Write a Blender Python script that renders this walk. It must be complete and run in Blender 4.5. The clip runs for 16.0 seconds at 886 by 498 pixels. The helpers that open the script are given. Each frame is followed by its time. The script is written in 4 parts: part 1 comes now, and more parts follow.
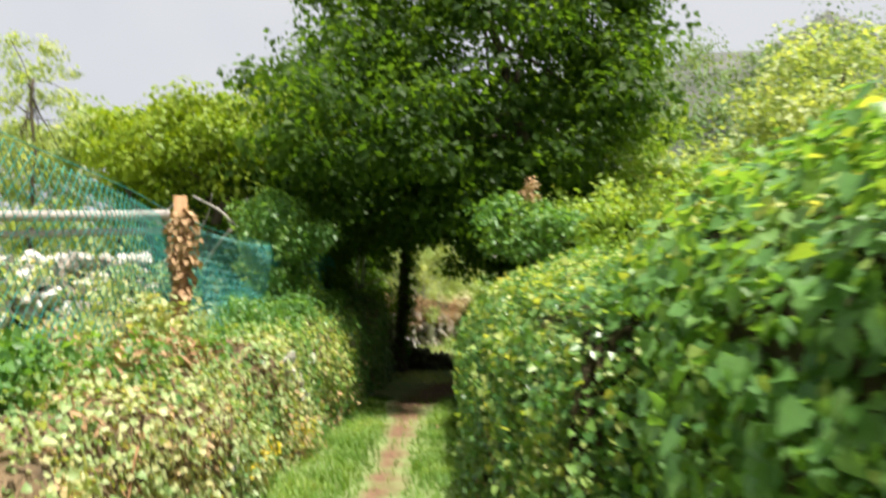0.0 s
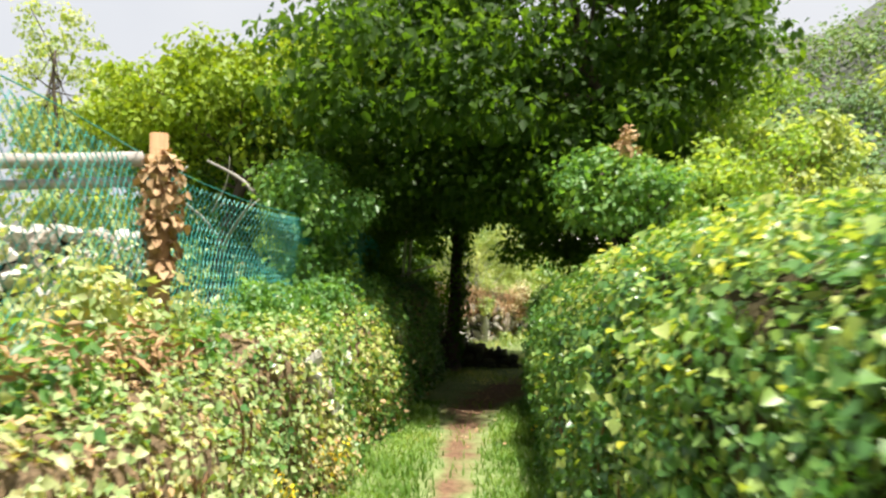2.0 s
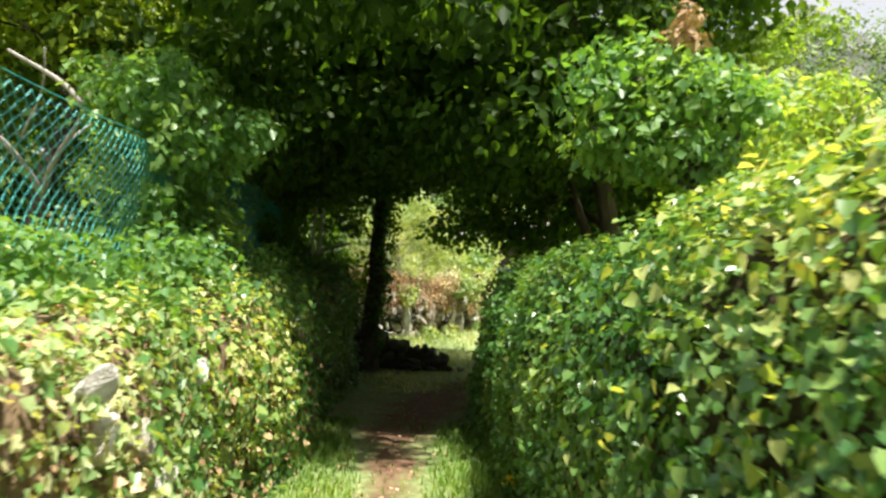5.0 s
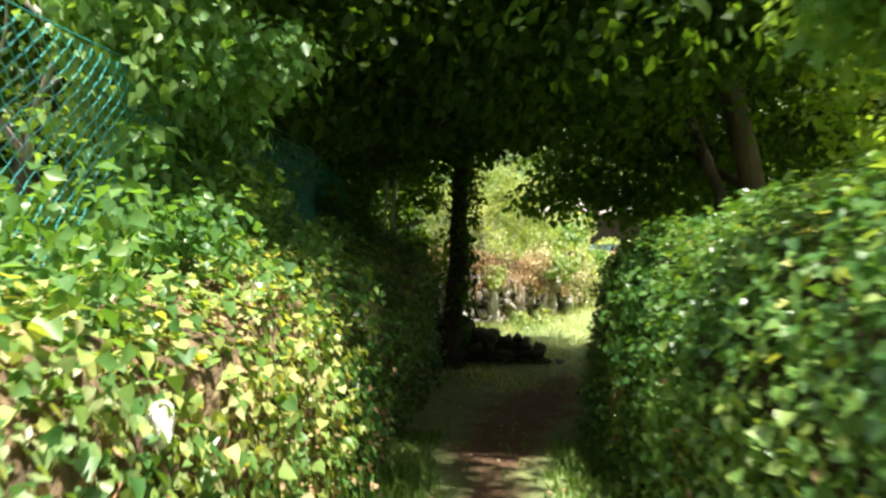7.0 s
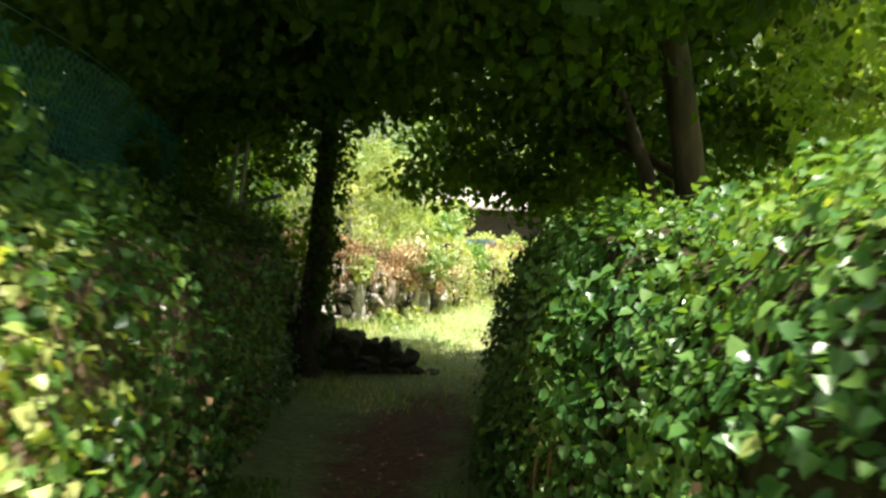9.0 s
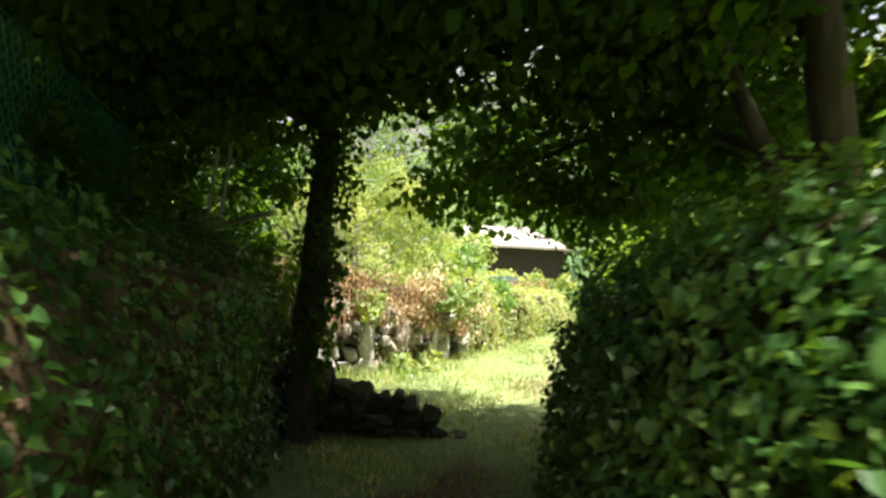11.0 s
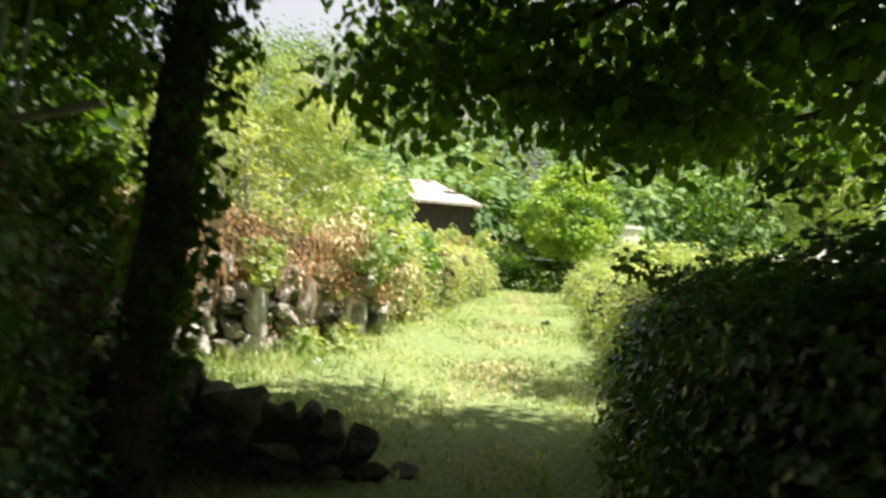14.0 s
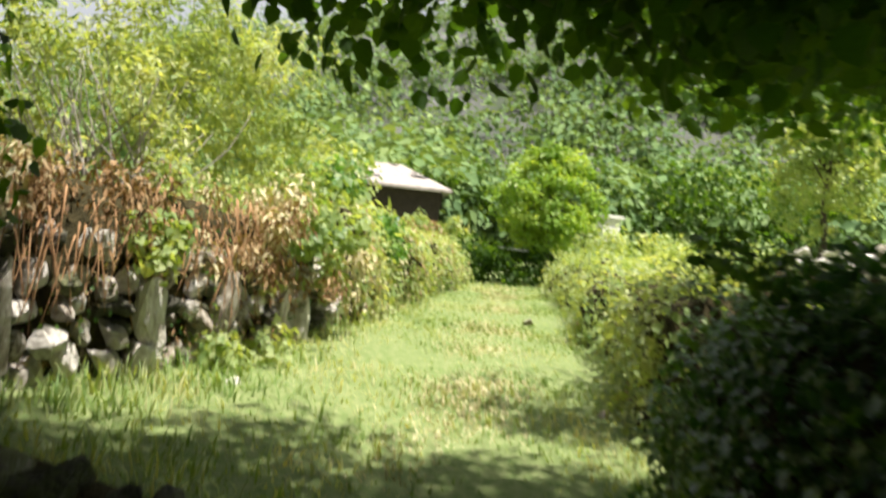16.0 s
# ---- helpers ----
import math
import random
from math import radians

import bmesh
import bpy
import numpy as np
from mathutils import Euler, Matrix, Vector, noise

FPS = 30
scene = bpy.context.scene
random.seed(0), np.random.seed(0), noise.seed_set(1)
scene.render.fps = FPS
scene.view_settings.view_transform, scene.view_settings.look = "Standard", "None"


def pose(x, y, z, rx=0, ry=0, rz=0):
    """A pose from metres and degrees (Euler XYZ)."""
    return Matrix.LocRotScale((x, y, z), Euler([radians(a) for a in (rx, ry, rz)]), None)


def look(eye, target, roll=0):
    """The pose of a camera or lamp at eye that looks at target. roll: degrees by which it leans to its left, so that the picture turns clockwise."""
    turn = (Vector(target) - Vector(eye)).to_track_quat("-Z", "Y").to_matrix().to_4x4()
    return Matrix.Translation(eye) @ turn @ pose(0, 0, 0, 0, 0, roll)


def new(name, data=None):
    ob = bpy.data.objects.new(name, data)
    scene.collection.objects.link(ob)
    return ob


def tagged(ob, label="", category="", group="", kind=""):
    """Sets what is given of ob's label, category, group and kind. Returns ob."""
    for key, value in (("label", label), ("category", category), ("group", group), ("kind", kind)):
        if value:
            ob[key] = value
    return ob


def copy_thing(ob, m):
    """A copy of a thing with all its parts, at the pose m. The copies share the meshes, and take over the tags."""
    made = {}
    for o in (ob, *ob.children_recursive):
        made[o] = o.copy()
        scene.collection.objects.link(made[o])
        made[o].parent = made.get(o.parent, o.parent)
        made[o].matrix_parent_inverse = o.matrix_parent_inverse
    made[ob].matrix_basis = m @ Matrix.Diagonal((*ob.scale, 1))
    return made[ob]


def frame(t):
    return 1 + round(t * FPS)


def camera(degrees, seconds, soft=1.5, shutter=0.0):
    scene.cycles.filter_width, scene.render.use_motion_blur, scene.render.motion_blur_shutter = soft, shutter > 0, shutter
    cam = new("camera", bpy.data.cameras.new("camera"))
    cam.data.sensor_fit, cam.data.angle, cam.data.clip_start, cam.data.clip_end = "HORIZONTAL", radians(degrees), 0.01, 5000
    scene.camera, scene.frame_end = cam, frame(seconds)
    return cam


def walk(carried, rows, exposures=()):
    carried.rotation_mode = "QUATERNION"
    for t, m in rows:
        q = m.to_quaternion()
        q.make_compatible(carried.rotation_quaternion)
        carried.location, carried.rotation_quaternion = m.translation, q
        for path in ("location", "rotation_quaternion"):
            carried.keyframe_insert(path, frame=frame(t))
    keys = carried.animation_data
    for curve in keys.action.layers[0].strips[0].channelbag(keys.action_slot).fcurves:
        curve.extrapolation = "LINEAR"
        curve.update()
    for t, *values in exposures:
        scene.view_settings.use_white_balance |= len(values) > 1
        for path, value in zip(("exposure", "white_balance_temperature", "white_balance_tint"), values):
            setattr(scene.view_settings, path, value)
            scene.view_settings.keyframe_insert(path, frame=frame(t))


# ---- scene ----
cam = camera(58.1, 16.0, 2.5, 0.9)
METRES, EYE, TILT, LEAN, TURN = 17.0, 1.5, 2.0, 0.0, 0.0
ROWS = [
    (0.0, 0.0, 0.0, 0.0, 0.0, 0.0, -0.0),
    (0.5, -0.0042, 0.0302, -0.0059, 1.85, 2.37, 1.0),
    (1.0, -0.0079, 0.0621, -0.0102, 1.77, 0.86, -0.48),
    (1.5, -0.0115, 0.0935, -0.0121, 0.6, -0.44, -1.44),
    (2.0, -0.0143, 0.1282, -0.0139, 3.3, -0.45, 0.1),
    (2.5, -0.0219, 0.1604, -0.0192, 2.7, -1.6, -0.01),
    (3.0, -0.0281, 0.1942, -0.0252, 2.04, -1.27, -0.01),
    (3.5, -0.0311, 0.2236, -0.0274, 0.21, -0.9, -1.42),
    (4.0, -0.0344, 0.2574, -0.0299, -3.21, -1.06, -2.41),
    (6.5, -0.0289, 0.3971, -0.0372, -0.44, -0.64, -0.08),
    (7.0, -0.0381, 0.4301, -0.0422, 2.55, -2.27, -0.02),
    (7.5, -0.0429, 0.4565, -0.0418, 0.0, 0.14, -1.9),
    (8.0, -0.046, 0.4884, -0.0441, -5.44, -1.54, -2.61),
    (8.5, -0.0431, 0.5181, -0.0453, -3.87, -0.76, -1.86),
    (9.0, -0.0385, 0.5511, -0.0507, -6.94, -2.61, -3.58),
    (9.5, -0.0337, 0.5798, -0.0537, -7.01, -0.3, -2.98),
    (12.0, -0.0315, 0.74, -0.0709, -5.72, 0.59, -3.77),
    (12.5, -0.03, 0.7719, -0.0707, -6.73, 0.99, -4.4),
    (13.0, -0.0313, 0.8046, -0.0724, -13.26, 1.94, -4.63),
    (13.5, -0.0325, 0.8334, -0.0759, -12.86, -0.34, -4.49),
    (14.0, -0.0321, 0.8622, -0.0774, -13.91, -1.96, -5.51),
    (14.5, -0.0279, 0.8918, -0.0767, -18.66, -3.11, -5.71),
    (15.0, -0.0175, 0.9199, -0.0772, -17.65, -3.16, -5.59),
    (15.5, -0.0074, 0.9525, -0.0841, -17.38, -4.45, -6.56),
    (16.0, -0.0004, 0.9822, -0.0848, -16.28, -2.47, -6.55),
]
walk(cam, [(t, pose(0, 0, EYE, TILT, LEAN, TURN) @ pose(METRES * x, METRES * y, METRES * z, 90 + pitch, roll, yaw)) for t, x, y, z, yaw, pitch, roll in ROWS],
     [(0.0, 1.15), (1.0, 1.24), (4.0, 1.36), (7.0, 1.52), (9.0, 1.66), (12.0, 1.55), (14.0, 1.3), (16.0, 1.06)])

# ---- world and sun ----
SUN_FROM = Vector((0.14, -0.28, 0.945)).normalized()
world = bpy.data.worlds.new("world")
scene.world = world
world.use_nodes = True
wn, wl = world.node_tree.nodes, world.node_tree.links
wn.clear()
sky = wn.new("ShaderNodeTexSky")
sky.sky_type = 'NISHITA'
sky.sun_disc = False
sky.sun_elevation = math.asin(SUN_FROM.z)
sky.sun_rotation = math.atan2(SUN_FROM.x, SUN_FROM.y)
sky.dust_density = 4.0
w_bg = wn.new("ShaderNodeBackground")
w_bg.inputs[1].default_value = 0.06
w_cloud = wn.new("ShaderNodeBackground")
w_cloud.inputs[0].default_value = (0.93, 0.95, 1.0, 1)
w_cloud.inputs[1].default_value = 0.36
w_noise = wn.new("ShaderNodeTexNoise")
w_noise.inputs["Scale"].default_value = 1.6
w_noise.inputs["Detail"].default_value = 5
w_ramp = wn.new("ShaderNodeMapRange")
w_ramp.inputs[1].default_value, w_ramp.inputs[2].default_value = 0.3, 0.6
w_ramp.inputs[3].default_value, w_ramp.inputs[4].default_value = 0.75, 1.0
w_mix = wn.new("ShaderNodeMixShader")
w_out = wn.new("ShaderNodeOutputWorld")
wl.new(sky.outputs[0], w_bg.inputs[0])
wl.new(w_noise.outputs[0], w_ramp.inputs[0])
wl.new(w_ramp.outputs[0], w_mix.inputs[0])
wl.new(w_bg.outputs[0], w_mix.inputs[1])
wl.new(w_cloud.outputs[0], w_mix.inputs[2])
wl.new(w_mix.outputs[0], w_out.inputs[0])
sun_data = bpy.data.lights.new("sun", 'SUN')
sun_data.energy, sun_data.angle, sun_data.color = 5.0, radians(1.5), (1.0, 0.95, 0.85)
sun = new("sun", sun_data)
sun.matrix_world = look(SUN_FROM * 60, (0, 0, 0))

# ---- materials ----


def material(name):
    m = bpy.data.materials.new(name)
    m.use_nodes = True
    nt = m.node_tree
    nt.nodes.clear()
    return m, nt.nodes, nt.links


def leaf_material(name, colours, translucent=0.45, rough=0.4, gloss=0.5, patch=1.2):
    """Leaves: each one takes its own colour from the ramp, shifted by large patches; light passes through."""
    m, n, l = material(name)
    geo = n.new("ShaderNodeNewGeometry")
    noi = n.new("ShaderNodeTexNoise")
    noi.inputs["Scale"].default_value = patch
    noi.inputs["Detail"].default_value = 3
    l.new(geo.outputs["Position"], noi.inputs["Vector"])
    add = n.new("ShaderNodeMath")
    add.operation = 'MULTIPLY_ADD'
    add.inputs[1].default_value = 0.42
    l.new(geo.outputs["Random Per Island"], add.inputs[0])
    shift = n.new("ShaderNodeMapRange")
    shift.inputs[1].default_value, shift.inputs[2].default_value = 0.3, 0.7
    shift.inputs[3].default_value, shift.inputs[4].default_value = 0.0, 0.58
    l.new(noi.outputs[0], shift.inputs[0])
    l.new(shift.outputs[0], add.inputs[2])
    ramp = n.new("ShaderNodeValToRGB")
    el = ramp.color_ramp.elements
    while len(el) < len(colours):
        el.new(0.5)
    for e, (p, c) in zip(el, colours):
        e.position, e.color = p, (*c, 1)
    l.new(add.outputs[0], ramp.inputs[0])
    fine = n.new("ShaderNodeTexNoise")
    fine.inputs["Scale"].default_value = 60
    l.new(geo.outputs["Position"], fine.inputs["Vector"])
    fr = n.new("ShaderNodeMapRange")
    fr.inputs[3].default_value, fr.inputs[4].default_value = 0.75, 1.25
    l.new(fine.outputs[0], fr.inputs[0])
    mul = n.new("ShaderNodeVectorMath")
    mul.operation = 'SCALE'
    l.new(ramp.outputs[0], mul.inputs[0])
    l.new(fr.outputs[0], mul.inputs["Scale"])
    p = n.new("ShaderNodeBsdfPrincipled")
    p.inputs["Roughness"].default_value = rough
    p.inputs["Specular IOR Level"].default_value = gloss
    l.new(mul.outputs[0], p.inputs["Base Color"])
    tr = n.new("ShaderNodeBsdfTranslucent")
    tint = n.new("ShaderNodeMix")
    tint.data_type, tint.blend_type = 'RGBA', 'MULTIPLY'
    tint.inputs[0].default_value = 1.0
    tint.inputs[7].default_value = (2.3, 2.1, 0.6, 1)
    l.new(mul.outputs[0], tint.inputs[6])
    l.new(tint.outputs[2], tr.inputs[0])
    mix = n.new("ShaderNodeMixShader")
    mix.inputs[0].default_value = translucent
    l.new(p.outputs[0], mix.inputs[1])
    l.new(tr.outputs[0], mix.inputs[2])
    out = n.new("ShaderNodeOutputMaterial")
    l.new(mix.outputs[0], out.inputs[0])
    return m


def rough_material(name, colours, scale, rough=0.9, bump=0.4, bump_scale=20.0, stretch=(1, 1, 1), metal=0.0, per_object=0.0):
    """Stone, bark, earth: coloured by noise at two scales, with relief."""
    m, n, l = material(name)
    co = n.new("ShaderNodeTexCoord")
    mp = n.new("ShaderNodeMapping")
    mp.inputs["Scale"].default_value = stretch
    l.new(co.outputs["Object"], mp.inputs[0])
    a = n.new("ShaderNodeTexNoise")
    a.inputs["Scale"].default_value = scale
    a.inputs["Detail"].default_value = 8
    a.inputs["Roughness"].default_value = 0.65
    l.new(mp.outputs[0], a.inputs["Vector"])
    src = a.outputs[0]
    if per_object:
        oi = n.new("ShaderNodeObjectInfo")
        ad = n.new("ShaderNodeMath")
        ad.operation = 'MULTIPLY_ADD'
        ad.inputs[1].default_value = per_object
        l.new(oi.outputs["Random"], ad.inputs[0])
        l.new(a.outputs[0], ad.inputs[2])
        sb = n.new("ShaderNodeMath")
        sb.operation = 'SUBTRACT'
        sb.inputs[1].default_value = per_object / 2
        l.new(ad.outputs[0], sb.inputs[0])
        src = sb.outputs[0]
    ramp = n.new("ShaderNodeValToRGB")
    el = ramp.color_ramp.elements
    while len(el) < len(colours):
        el.new(0.5)
    for e, (p, c) in zip(el, colours):
        e.position, e.color = p, (*c, 1)
    l.new(src, ramp.inputs[0])
    b = n.new("ShaderNodeTexNoise")
    b.inputs["Scale"].default_value = bump_scale
    b.inputs["Detail"].default_value = 6
    l.new(mp.outputs[0], b.inputs["Vector"])
    bp = n.new("ShaderNodeBump")
    bp.inputs["Strength"].default_value = bump
    bp.inputs["Distance"].default_value = 0.03
    l.new(b.outputs[0], bp.inputs["Height"])
    p = n.new("ShaderNodeBsdfPrincipled")
    p.inputs["Roughness"].default_value = rough
    p.inputs["Metallic"].default_value = metal
    l.new(ramp.outputs[0], p.inputs["Base Color"])
    l.new(bp.outputs[0], p.inputs["Normal"])
    out = n.new("ShaderNodeOutputMaterial")
    l.new(p.outputs[0], out.inputs[0])
    return m


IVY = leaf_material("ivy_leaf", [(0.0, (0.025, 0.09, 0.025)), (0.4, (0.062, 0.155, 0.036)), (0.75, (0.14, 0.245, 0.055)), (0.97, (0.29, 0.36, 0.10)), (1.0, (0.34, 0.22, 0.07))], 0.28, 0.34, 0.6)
# Paler, yellower copy of the ivy leaf, with sunlight put into its colour.
IVY_YELLOW = leaf_material("sun_tinted_ivy_leaf", [(0.0, (0.09, 0.20, 0.05)), (0.35, (0.22, 0.32, 0.08)), (0.75, (0.42, 0.45, 0.15)), (1.0, (0.62, 0.58, 0.32))], 0.35, 0.4, 0.45)
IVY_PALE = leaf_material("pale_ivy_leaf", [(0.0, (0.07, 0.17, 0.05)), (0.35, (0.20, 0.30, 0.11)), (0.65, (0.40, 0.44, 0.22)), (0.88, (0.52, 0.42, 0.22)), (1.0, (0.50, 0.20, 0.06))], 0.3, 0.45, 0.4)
BRAMBLE = leaf_material("bramble_leaf", [(0.0, (0.045, 0.125, 0.035)), (0.5, (0.11, 0.23, 0.06)), (1.0, (0.25, 0.36, 0.11))], 0.4, 0.4, 0.4)
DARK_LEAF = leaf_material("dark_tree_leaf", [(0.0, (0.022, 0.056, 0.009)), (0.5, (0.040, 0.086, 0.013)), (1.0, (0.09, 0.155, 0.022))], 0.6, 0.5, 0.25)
YELLOW_LEAF = leaf_material("yellow_green_leaf", [(0.0, (0.09, 0.16, 0.014)), (0.5, (0.18, 0.26, 0.022)), (1.0, (0.31, 0.37, 0.045))], 0.3, 0.5, 0.25)
LIGHT_LEAF = leaf_material("light_green_leaf", [(0.0, (0.10, 0.18, 0.06)), (0.5, (0.26, 0.33, 0.14)), (1.0, (0.50, 0.52, 0.30))], 0.4, 0.5, 0.3)
FAR_LEAF = leaf_material("far_leaf", [(0.0, (0.05, 0.10, 0.05)), (0.5, (0.13, 0.21, 0.08)), (1.0, (0.26, 0.33, 0.14))], 0.2, 0.7, 0.15, 0.1)
BRIGHT_LEAF = leaf_material("bright_yellow_green_leaf", [(0.0, (0.11, 0.21, 0.035)), (0.5, (0.20, 0.31, 0.06)), (1.0, (0.36, 0.43, 0.12))], 0.42, 0.45, 0.3)
RUST_LEAF = leaf_material("rust_bracken", [(0.0, (0.09, 0.05, 0.025)), (0.45, (0.26, 0.155, 0.075)), (0.8, (0.46, 0.34, 0.20)), (1.0, (0.62, 0.50, 0.34))], 0.1, 0.7, 0.2)
DRY_LEAF = leaf_material("dry_leaf", [(0.0, (0.18, 0.10, 0.05)), (0.4, (0.34, 0.21, 0.11)), (0.8, (0.50, 0.36, 0.21)), (1.0, (0.64, 0.52, 0.36))], 0.06, 0.7, 0.2)
STRAW = leaf_material("dry_grass", [(0.0, (0.42, 0.36, 0.20)), (0.5, (0.56, 0.50, 0.32)), (1.0, (0.68, 0.63, 0.46))], 0.1, 0.7, 0.2)
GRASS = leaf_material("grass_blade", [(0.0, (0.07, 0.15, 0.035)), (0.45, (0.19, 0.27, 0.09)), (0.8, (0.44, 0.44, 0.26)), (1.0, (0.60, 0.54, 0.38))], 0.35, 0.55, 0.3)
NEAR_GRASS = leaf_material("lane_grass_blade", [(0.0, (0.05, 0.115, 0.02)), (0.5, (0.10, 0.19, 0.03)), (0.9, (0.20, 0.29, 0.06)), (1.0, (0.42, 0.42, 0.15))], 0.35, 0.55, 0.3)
BARK = rough_material("bark", [(0.25, (0.03, 0.022, 0.016)), (0.55, (0.075, 0.055, 0.04)), (0.8, (0.15, 0.12, 0.09))], 6, 0.9, 0.8, 14, (1, 1, 0.25))
GREY_WOOD = rough_material("weathered_wood", [(0.3, (0.22, 0.19, 0.17)), (0.6, (0.38, 0.35, 0.32)), (0.8, (0.5, 0.47, 0.43))], 8, 0.85, 0.5, 30, (1, 1, 0.15))
POST_WOOD = rough_material("post_wood", [(0.3, (0.26, 0.13, 0.06)), (0.7, (0.48, 0.28, 0.14))], 8, 0.85, 0.5, 30, (1, 1, 0.15))
# Whitish weathered wood, lightened further to stand in for a glimmer of sun.
PALE_BOARD = rough_material("pale_board_sun_tint", [(0.3, (0.38, 0.35, 0.32)), (0.55, (0.58, 0.55, 0.51)), (0.8, (0.72, 0.69, 0.65))], 8, 0.85, 0.5, 30, (1, 1, 0.15))
STONE = rough_material("granite", [(0.22, (0.12, 0.09, 0.06)), (0.36, (0.36, 0.31, 0.25)), (0.52, (0.58, 0.54, 0.49)), (0.72, (0.74, 0.71, 0.67))], 5, 0.9, 0.7, 22, per_object=0.35)
MOSSY = rough_material("mossy_stone", [(0.3, (0.03, 0.03, 0.02)), (0.5, (0.10, 0.095, 0.07)), (0.65, (0.12, 0.13, 0.05)), (0.85, (0.28, 0.26, 0.22))], 4, 0.95, 0.8, 18, per_object=0.3)
# Dark brown body that shows between the leaves and stones.
UNDER = rough_material("dark_inner_mass", [(0.3, (0.025, 0.022, 0.012)), (0.6, (0.06, 0.05, 0.025)), (0.8, (0.10, 0.07, 0.035))], 9, 1.0, 1.0, 30)
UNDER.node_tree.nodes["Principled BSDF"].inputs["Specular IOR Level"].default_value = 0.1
DRY_UNDER = rough_material("dry_stems_and_soil", [(0.3, (0.07, 0.05, 0.03)), (0.55, (0.18, 0.12, 0.065)), (0.8, (0.32, 0.23, 0.13))], 9, 1.0, 1.0, 30)
FENCE_GREEN = rough_material("green_coated_wire", [(0.3, (0.02, 0.22, 0.20)), (0.8, (0.06, 0.36, 0.32))], 3, 0.45, 0.1, 40)
NETTING = rough_material("dark_green_net", [(0.3, (0.01, 0.07, 0.06)), (0.8, (0.02, 0.13, 0.11))], 3, 0.8, 0.1, 40)
TILE = rough_material("pale_roof_tile", [(0.3, (0.27, 0.23, 0.21)), (0.7, (0.44, 0.39, 0.37))], 5, 0.85, 0.4, 12)
PLASTER = rough_material("white_plaster", [(0.3, (0.62, 0.60, 0.57)), (0.7, (0.80, 0.78, 0.75))], 2, 0.9, 0.2, 8)
DARK_TIMBER = rough_material("dark_timber", [(0.3, (0.018, 0.013, 0.010)), (0.7, (0.05, 0.034, 0.028))], 6, 0.85, 0.3, 25)
BLUE_PAINT = rough_material("blue_paint", [(0.3, (0.30, 0.44, 0.55)), (0.7, (0.42, 0.56, 0.66))], 4, 0.6, 0.2, 10)


def ground_z(x, y):
    """Height of the lane floor; it drops gently, then levels out past the trees."""
    return float(np.interp(y, LANE_Y, LANE_Z))


LANE_Y = [-5, 0, 16.7, 20, 24, 34, 60]
LANE_Z = [0.25, 0.0, -0.86, -0.80, -0.55, -0.28, 0.4]


def lane_x(y):
    """Middle of the worn line of the lane."""
    return float(np.interp(y, [-5, 0, 6, 14, 17, 20, 24, 30, 36, 60], [-0.2, -0.35, -0.52, -0.55, 0.0, 1.1, 2.6, 5.0, 7.3, 16]))


def ground_material():
    m, n, l = material("lane_ground")
    geo = n.new("ShaderNodeNewGeometry")
    at = n.new("ShaderNodeAttribute")
    at.attribute_name = "lane_offset"
    noi = n.new("ShaderNodeTexNoise")
    noi.inputs["Scale"].default_value = 2.2
    noi.inputs["Detail"].default_value = 8
    l.new(geo.outputs["Position"], noi.inputs["Vector"])
    ad = n.new("ShaderNodeMath")
    ad.operation = 'MULTIPLY_ADD'
    ad.inputs[1].default_value = -0.7
    l.new(noi.outputs[0], ad.inputs[0])
    l.new(at.outputs["Fac"], ad.inputs[2])
    edge = n.new("ShaderNodeMapRange")
    edge.inputs[1].default_value, edge.inputs[2].default_value = -0.16, 0.10
    l.new(ad.outputs[0], edge.inputs[0])
    f = n.new("ShaderNodeTexNoise")
    f.inputs["Scale"].default_value = 14
    f.inputs["Detail"].default_value = 9
    f.inputs["Roughness"].default_value = 0.7
    l.new(geo.outputs["Position"], f.inputs["Vector"])
    dirt = n.new("ShaderNodeValToRGB")
    dirt.color_ramp.elements[0].position, dirt.color_ramp.elements[0].color = 0.3, (0.085, 0.047, 0.028, 1)
    dirt.color_ramp.elements[1].position, dirt.color_ramp.elements[1].color = 0.7, (0.24, 0.145, 0.09, 1)
    l.new(f.outputs[0], dirt.inputs[0])
    turf = n.new("ShaderNodeValToRGB")
    turf.color_ramp.elements[0].position, turf.color_ramp.elements[0].color = 0.3, (0.08, 0.15, 0.03, 1)
    turf.color_ramp.elements[1].position, turf.color_ramp.elements[1].color = 0.7, (0.29, 0.31, 0.15, 1)
    l.new(f.outputs[0], turf.inputs[0])
    mix = n.new("ShaderNodeMix")
    mix.data_type = 'RGBA'
    l.new(edge.outputs[0], mix.inputs[0])
    l.new(dirt.outputs[0], mix.inputs[6])
    l.new(turf.outputs[0], mix.inputs[7])
    bp = n.new("ShaderNodeBump")
    bp.inputs["Strength"].default_value = 0.7
    bp.inputs["Distance"].default_value = 0.03
    l.new(f.outputs[0], bp.inputs["Height"])
    p = n.new("ShaderNodeBsdfPrincipled")
    p.inputs["Roughness"].default_value = 0.95
    p.inputs["Specular IOR Level"].default_value = 0.15
    l.new(mix.outputs[2], p.inputs["Base Color"])
    l.new(bp.outputs[0], p.inputs["Normal"])
    out = n.new("ShaderNodeOutputMaterial")
    l.new(p.outputs[0], out.inputs[0])
    return m


GROUND = ground_material()

# ---- building blocks ----
rng = np.random.default_rng(7)


def unit(v):
    return v / np.maximum(np.linalg.norm(v, axis=-1, keepdims=True), 1e-9)


